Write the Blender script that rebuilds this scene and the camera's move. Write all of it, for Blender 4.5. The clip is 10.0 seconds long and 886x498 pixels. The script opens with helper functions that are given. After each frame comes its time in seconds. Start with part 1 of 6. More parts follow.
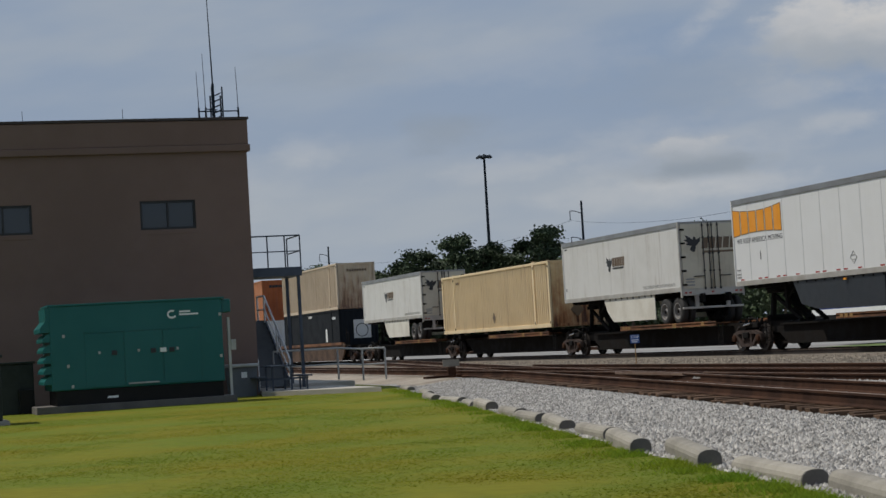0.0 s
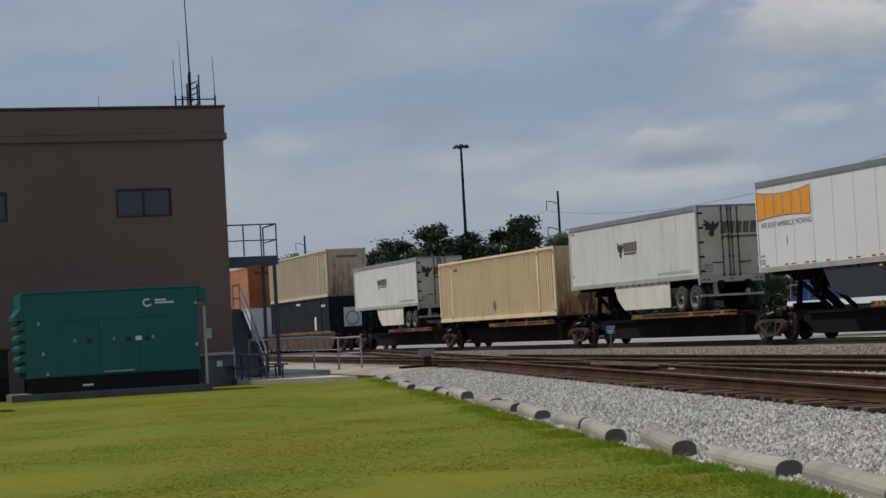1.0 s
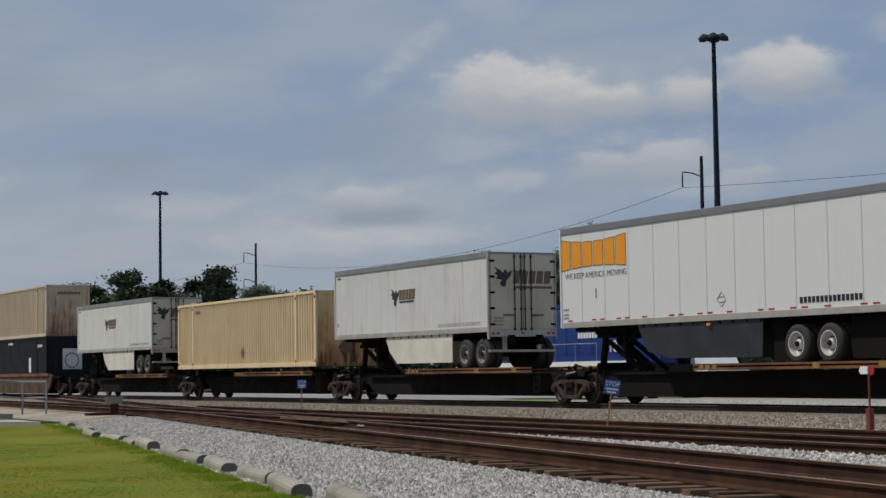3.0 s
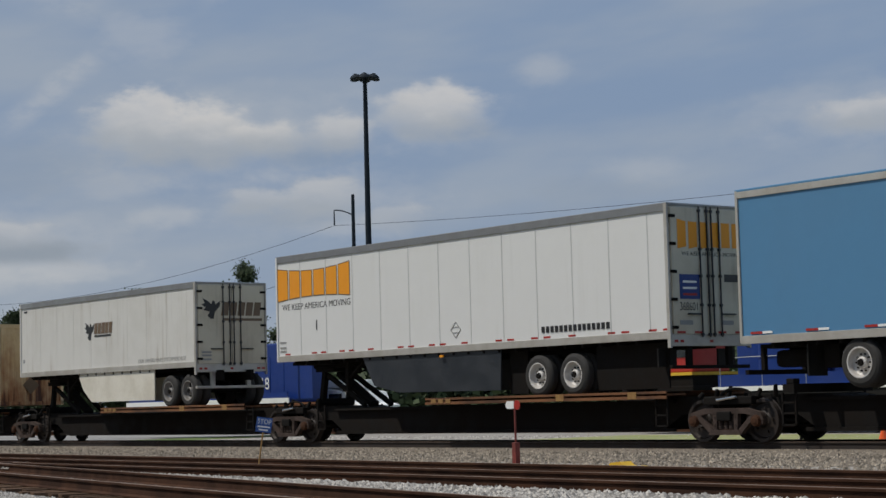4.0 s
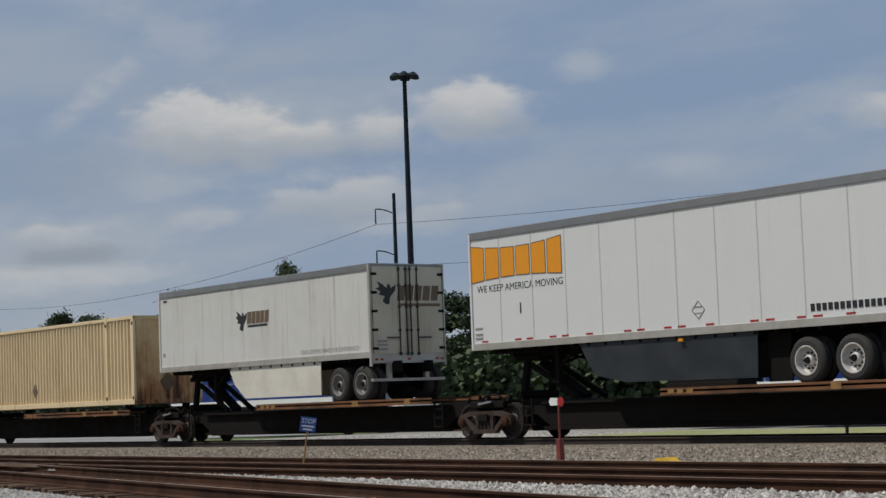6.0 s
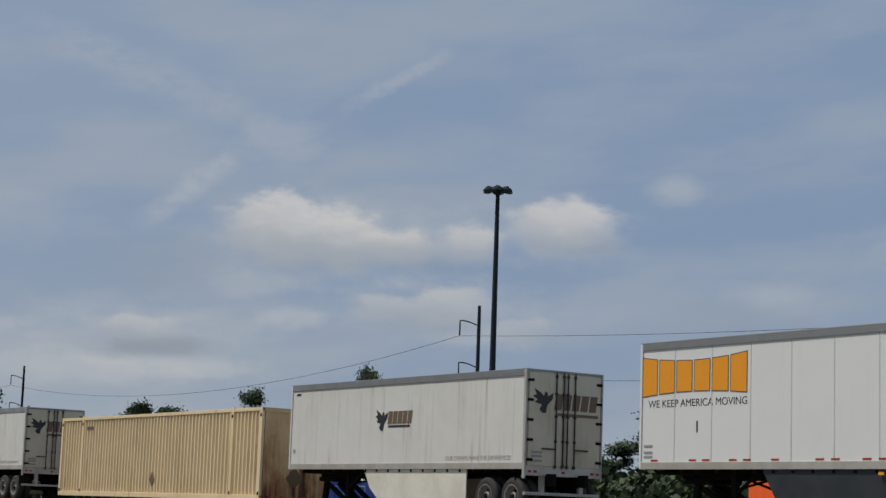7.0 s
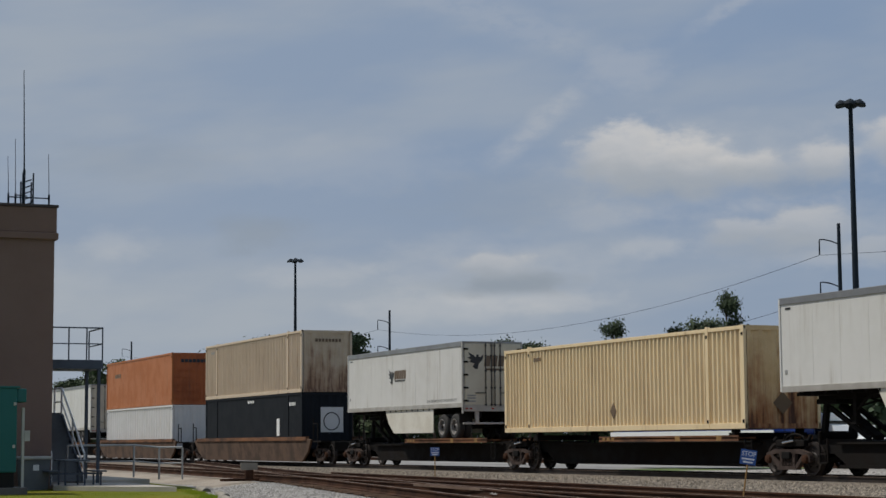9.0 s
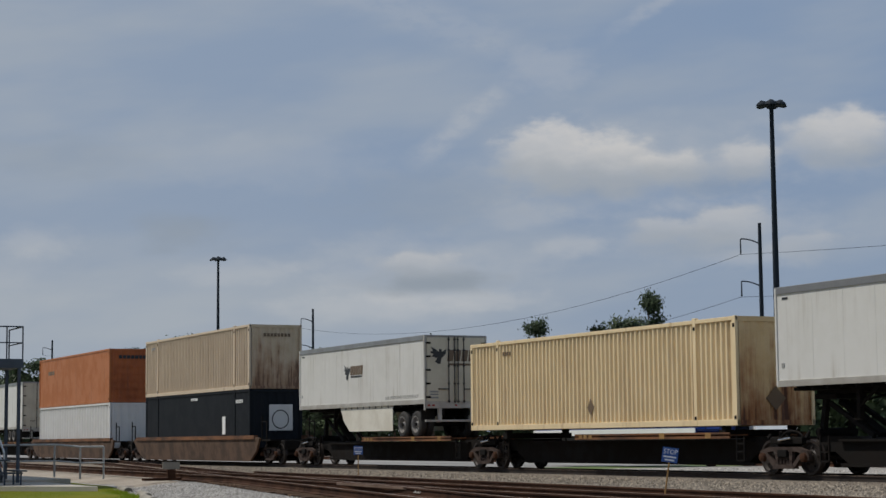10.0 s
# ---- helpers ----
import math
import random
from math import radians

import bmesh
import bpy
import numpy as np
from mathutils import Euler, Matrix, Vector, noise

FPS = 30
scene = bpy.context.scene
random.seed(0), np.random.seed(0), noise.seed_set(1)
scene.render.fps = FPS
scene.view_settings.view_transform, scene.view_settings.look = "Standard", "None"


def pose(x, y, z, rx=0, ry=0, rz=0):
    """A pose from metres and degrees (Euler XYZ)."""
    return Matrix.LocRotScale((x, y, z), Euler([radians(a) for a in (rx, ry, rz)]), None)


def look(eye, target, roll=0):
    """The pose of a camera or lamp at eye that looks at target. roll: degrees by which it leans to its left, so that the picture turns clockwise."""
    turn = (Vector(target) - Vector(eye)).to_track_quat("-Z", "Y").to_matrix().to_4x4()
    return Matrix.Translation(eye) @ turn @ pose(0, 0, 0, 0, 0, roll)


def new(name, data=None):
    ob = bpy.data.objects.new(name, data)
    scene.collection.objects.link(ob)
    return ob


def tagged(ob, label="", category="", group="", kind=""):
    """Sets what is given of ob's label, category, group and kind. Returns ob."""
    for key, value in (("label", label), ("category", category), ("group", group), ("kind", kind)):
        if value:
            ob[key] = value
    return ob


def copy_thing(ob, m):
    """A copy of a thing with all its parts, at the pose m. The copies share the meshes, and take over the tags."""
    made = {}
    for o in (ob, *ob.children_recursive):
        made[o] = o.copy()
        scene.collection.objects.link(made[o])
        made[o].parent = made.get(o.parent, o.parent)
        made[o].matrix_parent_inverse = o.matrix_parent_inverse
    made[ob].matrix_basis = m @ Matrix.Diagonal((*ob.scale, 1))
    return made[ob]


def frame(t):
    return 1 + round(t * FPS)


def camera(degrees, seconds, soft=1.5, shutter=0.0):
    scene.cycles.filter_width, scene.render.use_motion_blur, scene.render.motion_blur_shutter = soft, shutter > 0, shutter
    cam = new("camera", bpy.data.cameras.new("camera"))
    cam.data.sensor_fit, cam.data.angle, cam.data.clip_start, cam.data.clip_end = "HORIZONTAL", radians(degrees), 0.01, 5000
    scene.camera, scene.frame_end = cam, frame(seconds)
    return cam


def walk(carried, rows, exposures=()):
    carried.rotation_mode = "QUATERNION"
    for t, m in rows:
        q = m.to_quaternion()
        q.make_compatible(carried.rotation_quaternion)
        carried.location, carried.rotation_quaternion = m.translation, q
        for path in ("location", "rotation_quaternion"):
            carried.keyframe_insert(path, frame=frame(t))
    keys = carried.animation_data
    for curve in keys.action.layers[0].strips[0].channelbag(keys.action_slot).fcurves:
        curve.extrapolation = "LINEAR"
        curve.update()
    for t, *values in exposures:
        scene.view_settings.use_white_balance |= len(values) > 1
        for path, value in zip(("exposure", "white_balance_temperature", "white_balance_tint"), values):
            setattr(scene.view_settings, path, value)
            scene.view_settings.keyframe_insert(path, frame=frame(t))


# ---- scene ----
cam = camera(26.874, 10.0, soft=1.5)
EYE = Vector((0.0, 0.0, 1.4))
VIEW = [  # seconds, turn to the left of +y, tilt up, roll, in degrees
    (0.0, 72.658, 2.824, -3.414), (0.5, 71.755, 2.65, -2.652), (1.0, 71.946, 2.464, -3.137),
    (1.5, 70.683, 2.573, -2.481), (2.0, 69.795, 3.02, -0.965), (2.5, 69.148, 2.933, -0.655),
    (3.0, 62.53, 3.806, -0.827), (3.2, 57.304, 4.671, -1.124), (4.3, 50.994, 4.705, -1.502),
    (4.5, 50.08, 4.693, -1.418), (5.0, 49.07, 4.82, -1.02), (5.5, 49.032, 4.612, -1.181),
    (6.0, 53.052, 4.715, -2.143), (6.2, 56.293, 5.517, -2.154), (7.3, 56.295, 8.911, 3.604),
    (7.5, 58.463, 8.681, 4.448), (8.0, 60.792, 7.636, 0.715), (8.5, 66.528, 7.245, -0.462),
    (9.0, 66.642, 5.935, -0.407), (9.5, 65.31, 5.87, -0.489), (10.0, 64.272, 5.874, -0.549)]


def heading(az, el=0.0):
    a, e = radians(az), radians(el)
    return Vector((-math.sin(a) * math.cos(e), math.cos(a) * math.cos(e), math.sin(e)))


walk(cam, [(t, look(EYE, EYE + heading(y, p), r)) for t, y, p, r in VIEW])

# ---- world, sun, exposure ----
SUN_FROM = Vector((-0.38, -0.62, 1.25)).normalized()
scene.view_settings.exposure = -0.1
world = bpy.data.worlds.new("sky")
scene.world = world
world.use_nodes = True


class Nodes:
    """Short hand for building node trees."""

    def __init__(self, tree):
        self.tree = tree

    def add(self, kind):
        return self.tree.nodes.new(kind)

    def link(self, a, b):
        self.tree.links.new(a, b)

    def put(self, value, socket):
        if isinstance(value, bpy.types.NodeSocket):
            self.link(value, socket)
        elif value is not None:
            socket.default_value = value

    def math(self, op, a, b=None, c=None, clamp=False):
        node = self.add("ShaderNodeMath")
        node.operation, node.use_clamp = op, clamp
        for i, v in enumerate((a, b, c)):
            self.put(v, node.inputs[i])
        return node.outputs[0]

    def ramp(self, value, low, high, a=0.0, b=1.0, smooth=True):
        node = self.add("ShaderNodeMapRange")
        node.interpolation_type = "SMOOTHSTEP" if smooth else "LINEAR"
        for i, v in enumerate((value, low, high, a, b)):
            self.put(v, node.inputs[i])
        return node.outputs[0]

    def mix(self, factor, a, b, blend="MIX"):
        node = self.add("ShaderNodeMix")
        node.data_type, node.blend_type = "RGBA", blend
        self.put(factor, node.inputs[0])
        self.put(a if isinstance(a, bpy.types.NodeSocket) else (*a, 1.0), node.inputs[6])
        self.put(b if isinstance(b, bpy.types.NodeSocket) else (*b, 1.0), node.inputs[7])
        return node.outputs[2]

    def noise(self, vector, scale, detail=3.0, rough=0.55):
        node = self.add("ShaderNodeTexNoise")
        self.put(vector, node.inputs["Vector"])
        node.inputs["Scale"].default_value = scale
        node.inputs["Detail"].default_value = detail
        node.inputs["Roughness"].default_value = rough
        return node.outputs["Fac"]

    def vec(self, x, y, z=0.0):
        node = self.add("ShaderNodeCombineXYZ")
        for i, v in enumerate((x, y, z)):
            self.put(v, node.inputs[i])
        return node.outputs[0]


def build_sky():
    tree = world.node_tree
    tree.nodes.clear()
    n = Nodes(tree)
    sky = n.add("ShaderNodeTexSky")
    sky.sky_type, sky.sun_disc = "NISHITA", False
    sky.sun_elevation = math.asin(SUN_FROM.z)
    sky.sun_rotation = math.atan2(SUN_FROM.x, SUN_FROM.y)
    sky.air_density, sky.dust_density, sky.ozone_density = 1.0, 3.0, 1.5
    coord = n.add("ShaderNodeTexCoord").outputs["Generated"]
    sep = n.add("ShaderNodeSeparateXYZ")
    n.link(coord, sep.inputs[0])
    x, y, z = sep.outputs
    az = n.math("MULTIPLY", n.math("ARCTAN2", n.math("MULTIPLY", x, -1.0), y), 57.2958)
    el = n.math("MULTIPLY", n.math("ARCSINE", z), 57.2958)
    flat = n.vec(az, n.math("MULTIPLY", el, 1.9))
    fine = n.noise(flat, 0.42, 6.0, 0.55)
    wob = n.math("SUBTRACT", n.noise(flat, 0.8, 5.0, 0.52), 0.5)
    # high thin veil, in streaks
    streak = n.vec(n.math("ADD", n.math("MULTIPLY", az, 0.05), n.math("MULTIPLY", el, 0.07)), n.math("MULTIPLY", el, 0.15))
    veil = n.ramp(n.noise(streak, 2.4, 4.0, 0.5), 0.34, 0.72)
    low = n.ramp(el, 0.0, 9.0, 1.0, 0.0)
    left = n.ramp(az, 48.0, 80.0, 0.0, 0.3)
    haze = n.math("ADD", n.math("ADD", n.math("MULTIPLY", veil, 0.5), n.math("MULTIPLY", low, 0.45)), left, clamp=True)
    blue = n.mix(0.93, sky.outputs[0], (2.3, 3.15, 4.6))
    base = n.mix(haze, blue, (3.8, 4.25, 4.8))

    def puffs(rows, soft):
        total = None
        for a, e, wide, high, power in rows:
            da = n.math("DIVIDE", n.math("SUBTRACT", az, a), wide * 1.5)
            de = n.math("DIVIDE", n.math("SUBTRACT", el, e), high * 1.6)
            d = n.math("SQRT", n.math("ADD", n.math("MULTIPLY", da, da), n.math("MULTIPLY", de, de)))
            d = n.math("ADD", d, n.math("MULTIPLY", wob, 1.25))
            m = n.ramp(d, 1.0, 1.0 - soft, 0.0, power)
            total = m if total is None else n.math("SUBTRACT", n.math("ADD", total, m), n.math("MULTIPLY", total, m))
        return total

    def cumulus(rows):
        """Heaped clouds: billowing crown, soft fading foot. Gives their cover and how high in the heap one is."""
        cover, lift = None, None
        for a, e, wide, high, power in rows:
            da = n.math("DIVIDE", n.math("SUBTRACT", az, a), wide * 1.1)
            up = n.math("DIVIDE", n.math("SUBTRACT", el, e), high)
            foot = n.math("MULTIPLY", n.math("MINIMUM", up, 0.0), 1.4)
            de = n.math("ADD", n.math("MAXIMUM", up, 0.0), foot)
            d = n.math("SQRT", n.math("ADD", n.math("MULTIPLY", da, da), n.math("MULTIPLY", de, de)))
            d = n.math("ADD", d, n.math("MULTIPLY", wob, 0.8))
            d = n.math("ADD", d, n.math("MULTIPLY", n.math("SUBTRACT", small, 0.5), 0.42))
            edge = n.ramp(up, -0.4, 0.8, 0.0, 0.68)
            m = n.ramp(d, 1.14, edge, 0.0, power)
            shade = n.ramp(n.math("ADD", up, n.math("MULTIPLY", wob, 0.9)), -0.25, 0.75)
            if cover is None:
                cover, lift = m, shade
            else:
                lift = n.math("ADD", n.math("MULTIPLY", lift, n.math("SUBTRACT", 1.0, m)), n.math("MULTIPLY", shade, m))
                cover = n.math("SUBTRACT", n.math("ADD", cover, m), n.math("MULTIPLY", cover, m))
        return cover, lift

    def trails(rows):
        """Thin torn streaks from one point of the sky to another."""
        total = None
        for a0, e0, a1, e1, wide, power in rows:
            long = math.hypot(a1 - a0, e1 - e0)
            ca, ce = (a1 - a0) / long, (e1 - e0) / long
            pa, pe = n.math("SUBTRACT", az, a0), n.math("SUBTRACT", el, e0)
            along = n.math("DIVIDE", n.math("ADD", n.math("MULTIPLY", pa, ca), n.math("MULTIPLY", pe, ce)), long)
            off = n.math("SUBTRACT", n.math("MULTIPLY", pe, ca), n.math("MULTIPLY", pa, ce))
            off = n.math("ABSOLUTE", n.math("ADD", off, n.math("MULTIPLY", wob, 0.5)))
            m = n.math("MULTIPLY", n.ramp(off, wide, wide * 0.15, 0.0, power), n.math("MULTIPLY", n.ramp(along, -0.15, 0.3), n.ramp(along, 1.1, 0.85)))
            m = n.math("MULTIPLY", m, n.ramp(small, 0.3, 0.6, 0.45, 1.0))
            total = m if total is None else n.math("MAXIMUM", total, m)
        return total

    small = n.noise(flat, 1.7, 4.0, 0.55)
    grey = puffs([(64.6, 4.85, 1.9, 0.36, 0.85), (72.3, 6.4, 1.3, 0.5, 0.5), (59.4, 7.75, 2.0, 0.42, 0.4), (56.0, 7.7, 1.6, 0.35, 0.3), (51.6, 8.4, 1.5, 0.3, 0.3),
                  (56.0, 5.85, 2.0, 0.35, 0.3), (64.5, 7.4, 3.0, 0.8, 0.2), (42.0, 5.0, 3.5, 0.8, 0.3), (76.0, 8.6, 2.6, 0.6, 0.25), (47.0, 6.3, 2.5, 0.5, 0.2)], 0.8)
    faint = puffs([(58.6, 8.3, 4.2, 1.2, 0.3), (52.4, 8.8, 2.4, 0.9, 0.25), (55.6, 6.3, 3.4, 0.9, 0.3), (65.0, 5.3, 3.4, 0.9, 0.3), (70.0, 8.6, 4.0, 0.8, 0.16), (39.0, 8.4, 3.4, 0.9, 0.25),
                   (54.5, 5.5, 1.5, 0.3, 0.3), (63.8, 4.3, 2.4, 0.35, 0.5), (76.8, 6.1, 1.0, 0.4, 0.35), (66.5, 4.1, 3.0, 0.45, 0.4), (48.6, 10.2, 0.8, 0.45, 0.35),
                   (60.9, 11.4, 1.3, 0.7, 0.3), (62.0, 6.9, 1.2, 0.5, 0.3), (70.5, 5.2, 2.0, 0.35, 0.35), (82.0, 5.0, 5.0, 1.5, 0.2), (60.3, 6.0, 1.2, 0.3, 0.35),
                   (25.0, 9.0, 7.0, 1.6, 0.6), (100.0, 9.0, 8.0, 2.0, 0.6), (45.5, 7.0, 1.3, 0.4, 0.25)], 0.85)
    heaps, lift = cumulus([(60.9, 8.35, 1.7, 1.5, 0.92), (59.0, 8.2, 1.7, 1.2, 0.9), (57.2, 8.1, 1.3, 0.75, 0.8), (54.9, 8.15, 1.2, 0.9, 0.75), (51.9, 8.75, 1.8, 1.15, 0.85),
                           (38.6, 8.15, 2.0, 0.75, 0.7), (57.4, 6.25, 1.2, 0.55, 0.6), (55.5, 6.2, 1.5, 0.9, 0.65), (53.2, 5.6, 1.5, 0.6, 0.5), (65.0, 5.25, 1.6, 0.6, 0.65)])
    body = n.ramp(fine, 0.3, 0.7, 0.75, 1.0)
    thin = n.math("MULTIPLY", faint, body, clamp=True)
    wisp = trails([(65.2, 8.5, 62.3, 10.8, 0.55, 0.32), (59.0, 12.4, 55.7, 14.2, 0.32, 0.26), (69.0, 14.4, 62.0, 12.1, 0.9, 0.18)])
    col = n.mix(n.math("MAXIMUM", thin, wisp), base, (5.4, 5.5, 5.6))
    col = n.mix(grey, col, (2.8, 3.25, 3.8))
    col = n.mix(n.math("MULTIPLY", heaps, body, clamp=True), col, n.mix(lift, (3.85, 4.15, 4.5), (6.15, 6.05, 5.95)))
    out = n.add("ShaderNodeBackground")
    n.link(col, out.inputs[0])
    out.inputs[1].default_value = 0.1
    end = n.add("ShaderNodeOutputWorld")
    n.link(out.outputs[0], end.inputs[0])


build_sky()
sun = new("sun", bpy.data.lights.new("sun", "SUN"))
sun.data.energy, sun.data.angle, sun.data.color = 3.2, radians(0.6), (1.0, 0.95, 0.87)
sun.matrix_world = look(SUN_FROM * 80, (0, 0, 0))


# ---- materials ----
def material(name, base, other=None, rough=0.6, metal=0.0, big=1.2, fine=30.0, amount=0.35, grain=0.12, bump=0.15, stretch=(1, 1, 1), island=0.0, coat=0.0, each=0.0,
             streaks=None, streak_amount=0.5):
    """A surface whose colour wanders between two tones at two scales, with fine relief; streaks: colour of stains that run down."""
    m = bpy.data.materials.new(name)
    m.use_nodes = True
    n = Nodes(m.node_tree)
    shader = m.node_tree.nodes["Principled BSDF"]
    coord = n.add("ShaderNodeTexCoord").outputs["Object"]
    mapping = n.add("ShaderNodeMapping")
    mapping.inputs["Scale"].default_value = stretch
    n.link(coord, mapping.inputs["Vector"])
    v = mapping.outputs[0]
    other = other or tuple(c * 0.72 for c in base)
    wide = n.ramp(n.noise(v, big, 5.0, 0.6), 0.35, 0.68)
    col = n.mix(n.math("MULTIPLY", wide, amount), base, other)
    speck = n.noise(v, fine, 3.0, 0.6)
    col = n.mix(1.0, col, n.mix(speck, (1 - grain,) * 3, (1 + grain,) * 3), "MULTIPLY")
    if streaks:
        lines = n.add("ShaderNodeMapping")
        lines.inputs["Scale"].default_value = (2.2, 2.2, 0.12)
        n.link(coord, lines.inputs["Vector"])
        run = n.ramp(n.noise(lines.outputs[0], 1.6, 5.0, 0.65), 0.5, 0.75)
        patch = n.ramp(n.noise(coord, 0.45, 3.0), 0.35, 0.65)
        col = n.mix(n.math("MULTIPLY", n.math("MULTIPLY", run, patch), streak_amount), col, streaks)
    if island:
        rnd = n.add("ShaderNodeNewGeometry").outputs["Random Per Island"]
        col = n.mix(1.0, col, n.mix(rnd, (1 - island,) * 3, (1 + island,) * 3), "MULTIPLY")
    if each:
        rnd = n.add("ShaderNodeObjectInfo").outputs["Random"]
        col = n.mix(1.0, col, n.mix(rnd, (1 - each,) * 3, (1 + each,) * 3), "MULTIPLY")
    n.link(col, shader.inputs["Base Color"])
    n.put(n.ramp(wide, 0, 1, max(0.05, rough - 0.08), min(1.0, rough + 0.1)), shader.inputs["Roughness"])
    shader.inputs["Metallic"].default_value = metal
    shader.inputs["Coat Weight"].default_value = coat
    if bump:
        b = n.add("ShaderNodeBump")
        b.inputs["Strength"].default_value = bump
        b.inputs["Distance"].default_value = 0.02
        n.link(speck, b.inputs["Height"])
        n.link(b.outputs[0], shader.inputs["Normal"])
    return m


